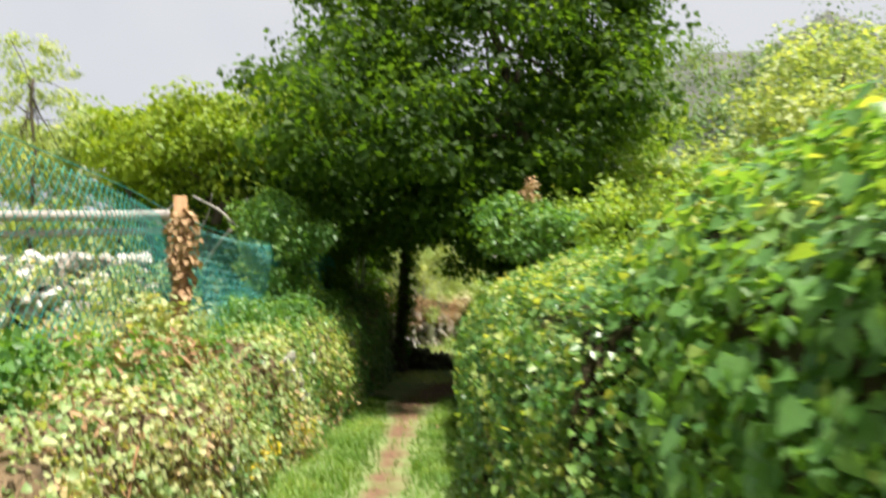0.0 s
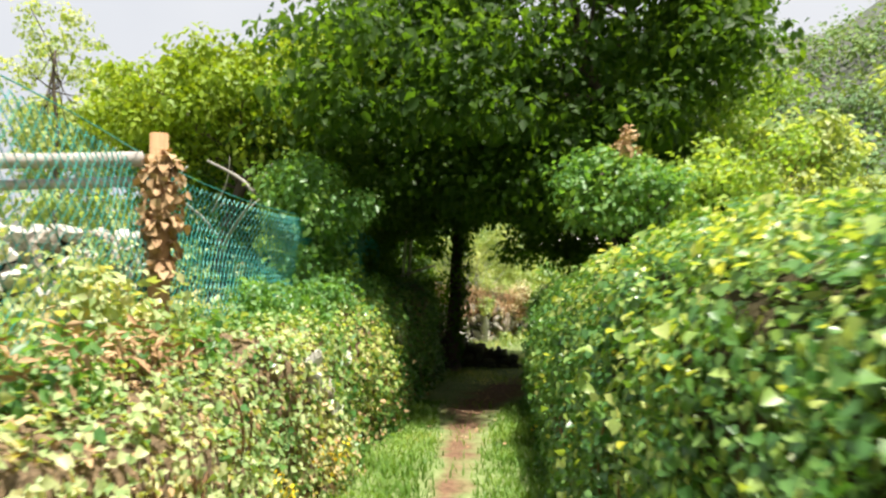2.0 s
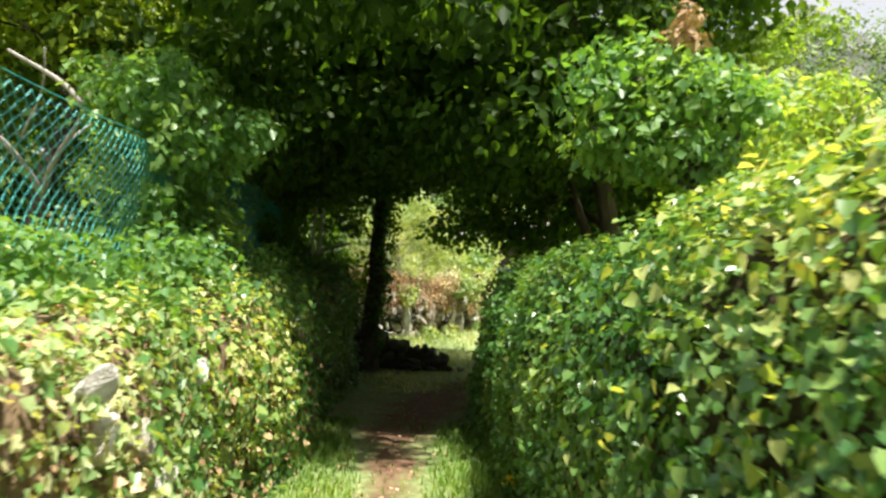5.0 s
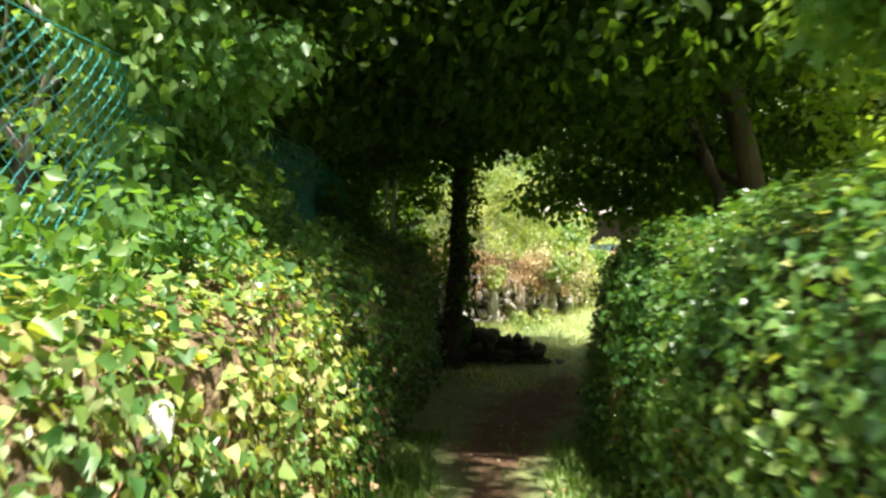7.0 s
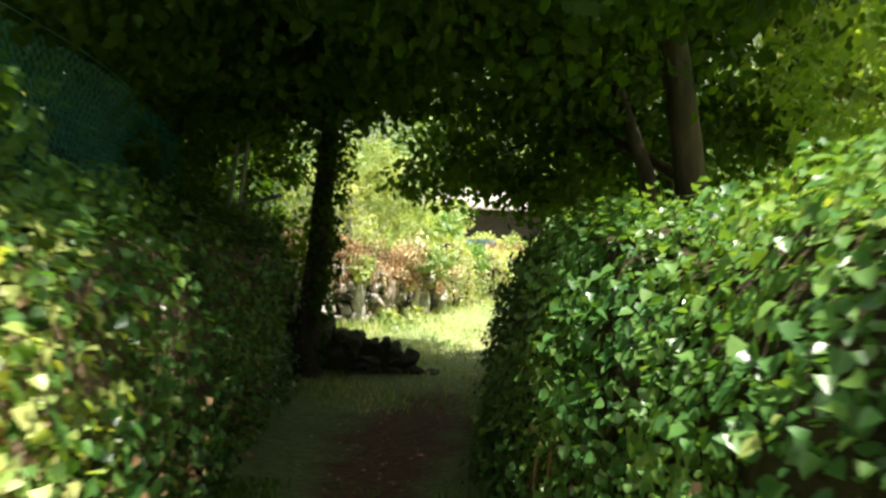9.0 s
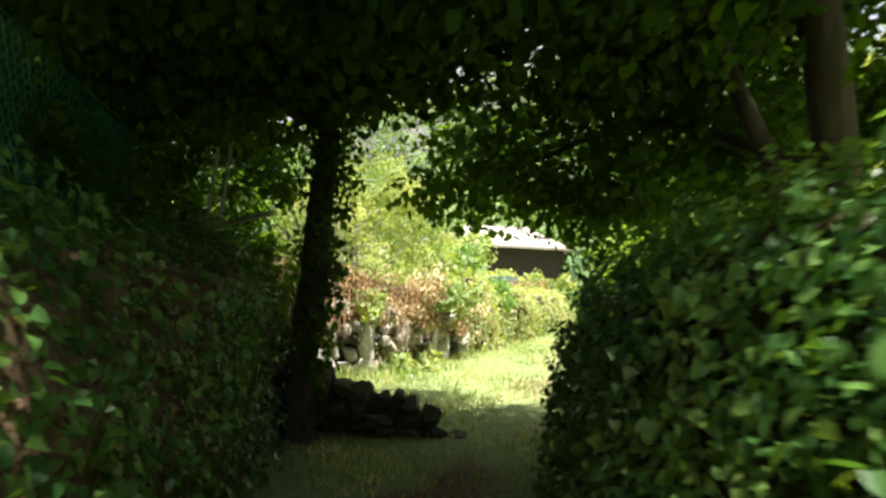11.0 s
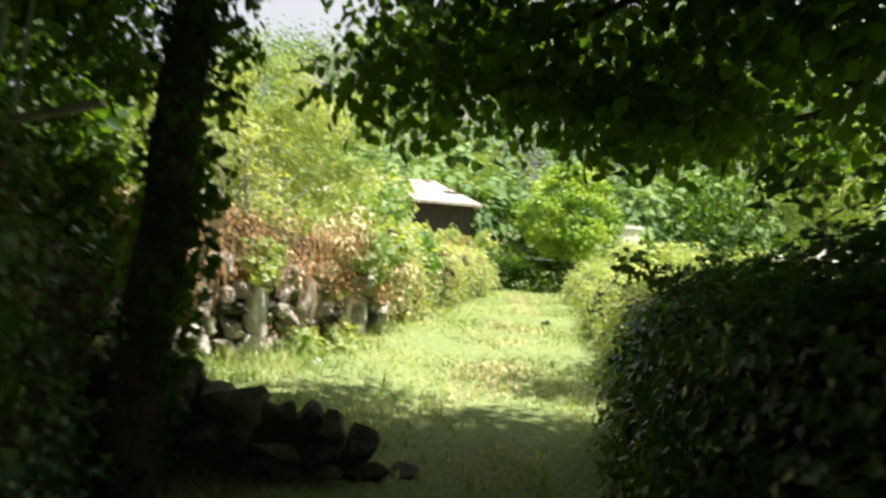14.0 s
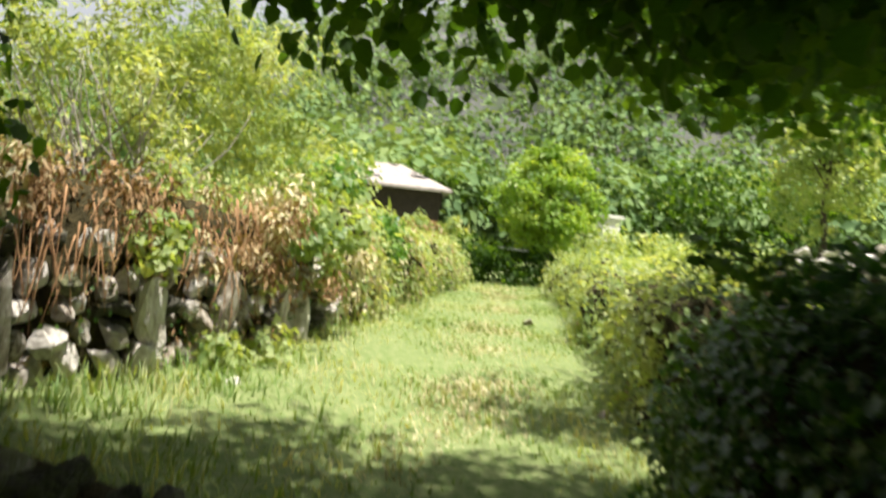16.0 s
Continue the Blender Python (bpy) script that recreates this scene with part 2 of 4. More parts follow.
def mesh_from(name, verts, faces, mat, smooth=False):
    me = bpy.data.meshes.new(name)
    me.from_pydata([tuple(v) for v in verts], [], faces)
    me.materials.append(mat)
    if smooth:
        me.polygons.foreach_set("use_smooth", [True] * len(me.polygons))
    me.update()
    return me


def child(name, me, parent, label="", kind=""):
    ob = new(name, me)
    ob.parent = parent
    return tagged(ob, label, kind=kind)


# leaf outlines: along the midrib (y), across (x), lifted (z)
IVY_SHAPE = ([(0, 0, 0), (-.48, .06, .12), (-.40, .50, .07), (0, 1, -.16), (.40, .50, .07), (.48, .06, .12)], [(0, 3, 2, 1), (0, 5, 4, 3)])
HEART_SHAPE = ([(0, 0, 0), (-.40, -.06, .12), (-.46, .36, .10), (0, 1, -.16), (.46, .36, .10), (.40, -.06, .12)], [(0, 3, 2, 1), (0, 5, 4, 3)])
ROUND_SHAPE = ([(0, 0, 0), (-.36, .22, .08), (-.34, .62, .05), (0, 1, -.1), (.34, .62, .05), (.36, .22, .08)], [(0, 3, 2, 1), (0, 5, 4, 3)])
OVAL_SHAPE = ([(0, 0, 0), (-.34, .42, .10), (0, 1, -.10), (.34, .42, .10)], [(0, 2, 1), (0, 3, 2)])
LANCE_SHAPE = ([(0, 0, 0), (-.15, .40, .05), (0, 1, -.14), (.15, .40, .05)], [(0, 2, 1), (0, 3, 2)])


def leaves_mesh(name, where, normals, sizes, shape, mat, droop=0.5, spread=0.5):
    """Many leaves in one mesh: each faces along its normal (with some scatter) and its tip hangs down."""
    where, normals = np.asarray(where, float), np.asarray(normals, float)
    k = len(where)
    nrm = unit(normals + rng.normal(0, spread, (k, 3)))
    down = np.array([0, 0, -1.0]) * droop + rng.normal(0, 0.6, (k, 3))
    tip = unit(down - (down * nrm).sum(1, keepdims=True) * nrm)
    side = np.cross(tip, nrm)
    tv = np.array(shape[0])
    s = np.asarray(sizes, float).reshape(k, 1, 1)
    vs = where[:, None, :] + s * (tv[None, :, 0:1] * side[:, None, :] + tv[None, :, 1:2] * tip[:, None, :] + tv[None, :, 2:3] * nrm[:, None, :])
    vs = vs.reshape(-1, 3)
    loops = np.concatenate([np.array(f) for f in shape[1]])
    lens = np.array([len(f) for f in shape[1]])
    li = (loops[None, :] + (np.arange(k) * len(tv))[:, None]).ravel()
    pl = np.tile(lens, k)
    ps = np.concatenate([[0], np.cumsum(pl)[:-1]])
    me = bpy.data.meshes.new(name)
    me.vertices.add(len(vs))
    me.vertices.foreach_set("co", vs.ravel())
    me.loops.add(len(li))
    me.loops.foreach_set("vertex_index", li.astype(np.int32))
    me.polygons.add(len(pl))
    me.polygons.foreach_set("loop_start", ps.astype(np.int32))
    me.polygons.foreach_set("use_smooth", np.ones(len(pl), bool))
    me.update(calc_edges=True)
    me.materials.append(mat)
    return me


def sample_surface(me, count, keep=None):
    """Random points and normals over a mesh's surface."""
    me.calc_loop_triangles()
    vs = np.array([v.co for v in me.vertices])
    tr = np.array([t.vertices for t in me.loop_triangles])
    a, b, c = vs[tr[:, 0]], vs[tr[:, 1]], vs[tr[:, 2]]
    nn = np.cross(b - a, c - a)
    area = np.linalg.norm(nn, axis=1) / 2
    pick = rng.choice(len(tr), count, p=area / area.sum())
    u, v = rng.random(count), rng.random(count)
    flip = u + v > 1
    u[flip], v[flip] = 1 - u[flip], 1 - v[flip]
    pts = a[pick] + u[:, None] * (b - a)[pick] + v[:, None] * (c - a)[pick]
    nn = unit(nn[pick])
    if keep is not None:
        k = keep(pts)
        pts, nn = pts[k], nn[k]
    return pts, nn


def wall_hull(name, path, mat, rough=0.10, step=0.22):
    """A rounded, uneven bank along a path of (x, y, half width, foot z, top z)."""
    p = np.array(path, float)
    along = np.concatenate([[0], np.cumsum(np.linalg.norm(np.diff(p[:, :2], axis=0), axis=1))])
    ss = np.arange(0, along[-1] + step, step)
    q = np.stack([np.interp(ss, along, p[:, i]) for i in range(5)], 1)
    tang = unit(np.gradient(q[:, :2], axis=0))
    nor = np.stack([tang[:, 1], -tang[:, 0]], 1)
    prof = [(-1.0, 0.0), (-1.02, 0.2), (-1.0, 0.45), (-0.97, 0.7), (-0.85, 0.9), (-0.5, 1.0), (0, 1.03), (0.5, 1.0), (0.85, 0.9), (0.97, 0.7), (1.0, 0.45), (1.02, 0.2), (1.0, 0.0)]
    verts, faces = [], []
    for i in range(len(ss)):
        for u, h in prof:
            x, y = q[i, :2] + nor[i] * u * q[i, 2]
            z = q[i, 3] - 0.15 + h * (q[i, 4] - q[i, 3] + 0.15)
            d = noise.noise_vector(Vector((x * 1.3, y * 1.3, z * 1.3))) * rough + noise.noise_vector(Vector((x * 4, y * 4, z * 4))) * rough * 0.5
            verts.append((x + d.x, y + d.y, z + d.z * (h > 0)))
    m = len(prof)
    for i in range(len(ss) - 1):
        for j in range(m - 1):
            a = i * m + j
            faces.append((a, a + 1, a + m + 1, a + m))
    faces.append(tuple(range(m - 1, -1, -1)))
    e = (len(ss) - 1) * m
    faces.append(tuple(range(e, e + m)))
    me = mesh_from(name, verts, faces, mat, True)
    bm = bmesh.new()
    bm.from_mesh(me)
    bmesh.ops.recalc_face_normals(bm, faces=bm.faces)
    bm.to_mesh(me)
    bm.free()
    return me


def tube(bm, pts, radii, sides=8):
    rings = []
    for i, p in enumerate(pts):
        t = (Vector(pts[min(i + 1, len(pts) - 1)]) - Vector(pts[max(i - 1, 0)])).normalized()
        a = t.orthogonal().normalized()
        b = t.cross(a)
        if rings:
            a = (last - t * last.dot(t)).normalized()
            b = t.cross(a)
        last = a
        rings.append([bm.verts.new(Vector(p) + (a * math.cos(k * 2 * math.pi / sides) + b * math.sin(k * 2 * math.pi / sides)) * radii[i]) for k in range(sides)])
    for r, s in zip(rings, rings[1:]):
        for k in range(sides):
            bm.faces.new((r[k], r[(k + 1) % sides], s[(k + 1) % sides], s[k]))
    bm.faces.new(rings[0][::-1])
    bm.faces.new(rings[-1])


def bm_mesh(name, bm, mat, smooth=True):
    me = bpy.data.meshes.new(name)
    bmesh.ops.recalc_face_normals(bm, faces=bm.faces)
    bm.to_mesh(me)
    bm.free()
    me.materials.append(mat)
    if smooth:
        me.polygons.foreach_set("use_smooth", [True] * len(me.polygons))
    return me


def bent(a, b, wob, steps=7):
    a, b = Vector(a), Vector(b)
    off = Vector((random.uniform(-7, 7), random.uniform(-7, 7), 0))
    return [a.lerp(b, i / steps) + noise.noise_vector(a.lerp(b, i / steps) * 0.6 + off) * wob * math.sin(math.pi * (i / steps) * 0.8 + 0.1) for i in range(steps + 1)]


def clump_points(centres, radii, per, flat=0.7):
    """Points in shells about each clump's centre, with outward normals."""
    pts, nn = [], []
    for c, r in zip(centres, radii):
        d = unit(rng.normal(0, 1, (per, 3)))
        rad = r * rng.random((per, 1)) ** 0.45
        pts.append(np.array(c) + d * rad * np.array([1, 1, flat]))
        nn.append(unit(d + np.array([0, 0, 0.7])))
    return np.concatenate(pts), np.concatenate(nn)


def tree(name, label, base, trunks, crown, clumps, clump_r, per, leaf, shape, mat, bark=BARK, keep=None, category="tree", boxes=(), flat=0.7):
    """A tree: tapered trunks and limbs reaching the crown, and a crown of many leaf clumps.
    crown: centre and half sizes; clumps are spread through its outer half."""
    top = tagged(new(name), label, category)
    top.location = base
    b = Vector(base)
    c, h = np.array(crown[0], float), np.array(crown[1], float)
    d = unit(rng.normal(0, 1, (clumps, 3)))
    cen = c + d * h * (0.45 + 0.55 * rng.random((clumps, 1)) ** 0.6)
    if keep is not None:
        cen = cen[keep(cen)]
    for lo, hi, count in boxes:
        cen = np.concatenate([cen, np.array(lo) + (np.array(hi) - np.array(lo)) * rng.random((count, 3))])
    bm = bmesh.new()
    ends = []
    for path, r in trunks:
        n_ = len(path)
        pts = []
        for p0, p1 in zip(path, path[1:]):
            pts += bent(p0, p1, 0.12, 4)[:-1]
        pts.append(Vector(path[-1]))
        rr = [r * (1 - 0.55 * i / (len(pts) - 1)) * (1.35 if i == 0 else 1) for i in range(len(pts))]
        tube(bm, [p - b for p in pts], rr, 10)
        ends.append((pts, rr))
    for i in range(0, clumps - clumps // 3, max(1, clumps // 26)):
        pts, rr = ends[i % len(ends)]
        k = random.randint(len(pts) * 2 // 3, len(pts) - 1)
        limb = bent(pts[k], cen[i], 0.35, 6)
        tube(bm, [p - b for p in limb], [max(0.012, rr[k] * 0.5 * (1 - j / 7)) for j in range(7)], 6)
    child("trunk", bm_mesh("trunk", bm, bark), top)
    rad = clump_r * (0.6 + 0.8 * rng.random(len(cen)))
    pts, nn = clump_points(cen, rad, per, flat)
    sizes = leaf * (0.6 + 0.7 * rng.random(len(pts)))
    low = (pts[:, 2] < 3.0) & (shape is ROUND_SHAPE)
    sizes = np.where(low | (shape is not ROUND_SHAPE), sizes, sizes * 1.5)
    for part, k, outline in (("low_branches", low, shape), ("crown", ~low, OVAL_SHAPE)):
        if k.any():
            child(part, leaves_mesh(part, pts[k] - np.array(base), nn[k], sizes[k], outline, mat, 0.6, 0.6), top, kind="stuff")
    return top



def thicket(name, label, category, boxes, clump_r, per, leaf, shape, mat, droop=0.6, flat=0.8):
    """A mass of leaf clumps filling boxes of (low corner, high corner, clumps)."""
    cen = np.concatenate([np.array(lo) + (np.array(hi) - np.array(lo)) * rng.random((count, 3)) for lo, hi, count in boxes])
    pts, nn = clump_points(cen, clump_r * (0.6 + 0.8 * rng.random(len(cen))), per, flat)
    me = leaves_mesh(name, pts, nn, leaf * (0.6 + 0.7 * rng.random(len(pts))), shape, mat, droop, 0.6)
    return tagged(new(name, me), label, category, kind="stuff")


def stone_mesh(name, seed, mat):
    """A split field stone: a ball cut by a dozen planes, with an uneven skin."""
    r = random.Random(seed)
    cuts = [(Vector((r.gauss(0, 1), r.gauss(0, 1), r.gauss(0, 1))).normalized(), r.uniform(0.20, 0.38)) for _ in range(10)]
    bm = bmesh.new()
    bmesh.ops.create_icosphere(bm, subdivisions=2, radius=0.55)
    for v in bm.verts:
        for d, k in cuts:
            over = v.co.dot(d) - k
            if over > 0:
                v.co -= d * over
        v.co += noise.noise_vector(v.co * 4 + Vector((seed * 3.1, 0, 0))) * 0.045
    return bm_mesh(name, bm, mat, False)


def box(bm, lo, hi, turn=None):
    m = bmesh.ops.create_cube(bm, size=1)
    c = (Vector(lo) + Vector(hi)) / 2
    s = Vector(hi) - Vector(lo)
    for v in m["verts"]:
        v.co = Vector((v.co.x * s.x, v.co.y * s.y, v.co.z * s.z)) + c
        if turn is not None:
            v.co = turn @ v.co
    return m["verts"]

# ---- the ground ----


def build_ground():
    xs = np.concatenate([[-900, -300, -100, -40, -20, -12, -8, -6, -4.5, -3.5], np.arange(-3, 12, 0.3), [13, 15, 18, 22, 30, 60, 150, 400, 900]])
    ys = np.concatenate([[-900, -200, -50, -20, -8], np.arange(-5, 45, 0.35), [50, 60, 80, 120, 200, 400, 900]])
    verts, faces, off = [], [], []
    for y in ys:
        for x in xs:
            z = ground_z(x, y)
            d = abs(x - lane_x(y))
            # the left field stands higher than the lane behind its retaining wall
            if y < 20:
                z += 0.75 * min(1, max(0, (-2.0 - x) / 0.6)) + 0.3 * min(5, max(0, -2.7 - x))
                z += 0.5 * min(1, max(0, (x - 1.6) / 0.6))
            z += 0.05 * noise.noise(Vector((x * 0.8, y * 0.8, 0))) + 0.03 * min(d, 1.0) ** 2
            verts.append((x, y, z))
            off.append(min(d * float(np.interp(y, [9.0, 12.5, 15, 17, 19, 22], [1.9, 1.3, 0.7, 0.6, 0.9, 1.1])) + float(np.interp(y, [8, 12, 17.5, 20], [0.06, 0.04, 0, 0.45])), 3.0))
    nx = len(xs)
    for j in range(len(ys) - 1):
        for i in range(nx - 1):
            a = j * nx + i
            faces.append((a, a + 1, a + nx + 1, a + nx))
    me = mesh_from("ground", verts, faces, GROUND, True)
    at = me.attributes.new("lane_offset", 'FLOAT', 'POINT')
    at.data.foreach_set("value", off)
    return tagged(new("ground", me), "grassy lane with a worn line of bare brown earth", "ground", kind="structure")


ground = build_ground()


def grass_tufts(name, label, count, xr, yr, height, mat, dens=None):
    """Blades of grass, three-sided, leaning at random."""
    y = yr[0] + (yr[1] - yr[0]) * rng.random(count)
    d = xr[0] + (xr[1] - xr[0]) * rng.random(count)
    lx = np.array([lane_x(v) for v in y])
    if dens is not None:
        k = rng.random(count) < dens(d, y)
        y, d, lx = y[k], d[k], lx[k]
    x = lx + d
    z = np.array([ground_z(a, b) for a, b in zip(x, y)]) - 0.02
    k = len(x)
    h = height * (0.4 + 0.9 * rng.random(k)) * (0.7 + 0.6 * np.array([noise.noise(Vector((a * 0.9, b * 0.9, 3))) + 0.5 for a, b in zip(x, y)]).clip(0, 1))
    az = rng.random(k) * 2 * math.pi
    w = 0.006 + 0.006 * rng.random(k)
    base = np.stack([x, y, z], 1)
    side = np.stack([np.cos(az), np.sin(az), 0 * az], 1) * w[:, None]
    lean = np.stack([-np.sin(az), np.cos(az), 0 * az], 1) * (h * (0.2 + 0.6 * rng.random(k)))[:, None]
    up = np.stack([0 * az, 0 * az, h], 1)
    vs = np.stack([base - side, base + side, base + side * .7 + lean * .3 + up * .6, base - side * .7 + lean * .3 + up * .6, base + lean + up], 1).reshape(-1, 3)
    f = []
    for i in range(k):
        o = i * 5
        f.append((o, o + 1, o + 2, o + 3))
        f.append((o + 3, o + 2, o + 4))
    me = mesh_from(name, vs, f, mat)
    return tagged(new(name, me), label, "grass", kind="stuff")


def worn(d, y):
    return np.clip((np.abs(d) - np.interp(y, [10, 15], [0.12, 0.5])) / 0.3, 0.02, 1)


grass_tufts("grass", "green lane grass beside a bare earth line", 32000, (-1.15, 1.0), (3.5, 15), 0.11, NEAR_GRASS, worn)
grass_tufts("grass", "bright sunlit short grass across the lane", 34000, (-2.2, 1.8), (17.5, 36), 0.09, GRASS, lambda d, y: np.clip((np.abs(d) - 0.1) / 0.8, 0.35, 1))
grass_tufts("dry_grass", "bleached dry grass on the trodden lane", 22000, (-0.7, 0.7), (19.5, 34), 0.045, STRAW, lambda d, y: np.array([noise.noise(Vector((a * 0.7, c * 0.35, 9))) for a, c in zip(d, y)]) * 1.2 + 0.85 - np.abs(d))
grass_tufts("grass", "longer grass at the foot of a stone wall", 8000, (-3.4, -0.9), (20, 30), 0.18, GRASS, lambda d, y: np.clip((-0.9 - d) / 1.2, 0, 1))

# ---- ivy-grown walls along the lane ----


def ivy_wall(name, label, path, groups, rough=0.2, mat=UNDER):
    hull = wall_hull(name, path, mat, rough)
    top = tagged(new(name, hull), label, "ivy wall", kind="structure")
    for gname, count, size, shape, lm, keep, out in groups:
        pts, nn = sample_surface(hull, count, keep)
        pts = pts + nn * (rng.random((len(pts), 1)) ** 1.5 * out)
        child(gname, leaves_mesh(gname, pts, nn + np.array([0, 0, 0.6]), size * (0.45 + 0.85 * rng.random(len(pts))), shape, lm, 0.9, 0.55), top, kind="stuff")
    return top


LEFT_PATH = [(-2.15, 1.0, 0.5, 0, 0.85), (-2.15, 5, 0.5, -0.25, 0.80), (-2.1, 9, 0.5, -0.45, 0.75), (-2.1, 12, 0.55, -0.6, 0.85), (-2.05, 15, 0.55, -0.8, 0.85), (-1.95, 17, 0.5, -0.85, 0.9), (-1.8, 18.4, 0.45, -0.85, 0.95), (-1.6, 19.3, 0.35, -0.85, 0.5)]
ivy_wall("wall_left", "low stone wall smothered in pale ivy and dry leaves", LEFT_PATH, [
    # yellow-green leaves, thinning out towards the foot of the wall
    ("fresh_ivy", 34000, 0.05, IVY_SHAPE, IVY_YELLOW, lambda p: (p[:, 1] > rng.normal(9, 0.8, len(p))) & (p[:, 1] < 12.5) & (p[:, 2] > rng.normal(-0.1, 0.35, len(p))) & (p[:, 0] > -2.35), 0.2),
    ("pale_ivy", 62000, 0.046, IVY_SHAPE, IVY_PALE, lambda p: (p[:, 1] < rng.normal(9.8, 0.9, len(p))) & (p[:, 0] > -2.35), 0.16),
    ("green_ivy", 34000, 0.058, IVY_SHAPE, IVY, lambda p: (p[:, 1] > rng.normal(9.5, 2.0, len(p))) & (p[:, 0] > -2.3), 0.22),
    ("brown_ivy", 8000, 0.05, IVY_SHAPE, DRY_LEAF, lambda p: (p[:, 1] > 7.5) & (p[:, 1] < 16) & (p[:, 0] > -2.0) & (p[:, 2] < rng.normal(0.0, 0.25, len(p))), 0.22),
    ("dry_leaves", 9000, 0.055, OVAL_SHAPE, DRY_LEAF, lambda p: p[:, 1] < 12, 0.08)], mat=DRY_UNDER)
RIGHT_PATH = [(1.45, 4.0, 0.75, -0.1, 1.25), (1.2, 6, 0.75, -0.3, 1.40), (1.15, 8, 0.72, -0.4, 1.38), (1.1, 11, 0.65, -0.55, 1.08), (1.15, 14, 0.65, -0.7, 0.98), (1.35, 16, 0.65, -0.8, 0.82), (2.2, 18, 0.6, -0.85, 0.58), (2.95, 20.2, 0.5, -0.8, 0.4)]
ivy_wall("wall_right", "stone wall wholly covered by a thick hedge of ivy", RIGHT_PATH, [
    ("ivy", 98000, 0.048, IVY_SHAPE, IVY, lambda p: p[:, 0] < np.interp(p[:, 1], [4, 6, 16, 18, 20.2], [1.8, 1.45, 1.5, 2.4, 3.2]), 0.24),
    # sunlight on the hedge top, painted as yellower leaves by height
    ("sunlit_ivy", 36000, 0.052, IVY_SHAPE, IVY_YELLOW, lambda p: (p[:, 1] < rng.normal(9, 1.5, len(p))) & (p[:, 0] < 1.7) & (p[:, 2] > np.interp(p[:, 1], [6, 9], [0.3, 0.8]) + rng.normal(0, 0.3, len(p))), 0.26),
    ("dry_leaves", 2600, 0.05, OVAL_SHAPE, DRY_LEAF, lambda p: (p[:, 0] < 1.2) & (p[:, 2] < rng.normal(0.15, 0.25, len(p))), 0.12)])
NEAR_PATH = [(2.0, 0.5, 0.8, 0, 2.0), (2.0, 2.5, 0.85, 0, 2.0), (1.85, 4.3, 0.75, -0.1, 1.6), (1.9, 5.2, 0.5, -0.1, 1.3)]
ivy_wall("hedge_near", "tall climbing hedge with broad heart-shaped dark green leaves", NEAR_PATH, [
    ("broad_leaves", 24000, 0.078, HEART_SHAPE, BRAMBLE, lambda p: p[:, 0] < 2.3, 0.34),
    # sun-tinted leaves towards the top, brightening the hedge through colour
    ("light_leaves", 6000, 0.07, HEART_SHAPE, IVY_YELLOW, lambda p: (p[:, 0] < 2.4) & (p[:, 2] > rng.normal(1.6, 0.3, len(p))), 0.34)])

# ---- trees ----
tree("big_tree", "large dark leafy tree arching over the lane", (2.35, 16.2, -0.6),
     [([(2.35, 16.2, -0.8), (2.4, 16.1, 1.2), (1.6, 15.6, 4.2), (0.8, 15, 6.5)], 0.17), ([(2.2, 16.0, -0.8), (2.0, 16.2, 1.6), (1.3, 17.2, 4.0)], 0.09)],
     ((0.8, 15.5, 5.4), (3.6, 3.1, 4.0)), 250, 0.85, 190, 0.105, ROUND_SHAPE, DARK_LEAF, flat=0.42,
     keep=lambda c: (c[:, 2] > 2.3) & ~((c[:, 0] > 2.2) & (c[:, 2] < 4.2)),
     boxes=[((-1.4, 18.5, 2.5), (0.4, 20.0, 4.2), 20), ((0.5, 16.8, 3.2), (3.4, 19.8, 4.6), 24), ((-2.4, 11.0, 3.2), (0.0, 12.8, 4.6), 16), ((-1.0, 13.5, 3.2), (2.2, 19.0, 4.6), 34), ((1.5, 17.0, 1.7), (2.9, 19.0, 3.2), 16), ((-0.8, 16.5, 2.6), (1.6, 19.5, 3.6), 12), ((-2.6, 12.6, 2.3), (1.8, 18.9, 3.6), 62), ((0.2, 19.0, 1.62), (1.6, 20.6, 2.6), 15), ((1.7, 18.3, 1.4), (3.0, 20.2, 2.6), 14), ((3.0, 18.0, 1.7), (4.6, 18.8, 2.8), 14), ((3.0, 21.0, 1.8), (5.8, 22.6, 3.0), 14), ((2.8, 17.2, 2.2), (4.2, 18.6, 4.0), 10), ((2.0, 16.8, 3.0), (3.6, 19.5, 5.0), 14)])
tree("trunk_tree", "ivy-clad tree with a dark trunk at the lane's edge", (-0.96, 19.35, -0.8),
     [([(-1.0, 19.35, -1.0), (-0.95, 19.35, 0.8), (-0.9, 19.4, 2.2), (-1.5, 19.3, 5)], 0.17)],
     ((-1.9, 18.4, 4.4), (3.0, 2.8, 2.6)), 120, 0.75, 150, 0.11, ROUND_SHAPE, DARK_LEAF, flat=0.45, keep=lambda c: c[:, 2] > 2.2,
     boxes=[((-5.5, 13.0, 0.7), (-3.1, 19.8, 3.6), 75), ((-2.8, 13.5, 2.2), (-1.7, 19.0, 3.4), 26), ((-7, 19, 0.6), (-3.1, 20.6, 4.0), 50), ((-2.9, 19.2, 2.6), (-1.0, 20.4, 4.6), 34), ((-2.0, 21.0, 0.2), (-1.5, 21.4, 1.0), 4)])
pp, pn = clump_points([(-0.98 + 0.015 * i, 19.33, -0.6 + 0.28 * i) for i in range(12)], [0.20 + 0.016 * i for i in range(12)], 170, 1.0)
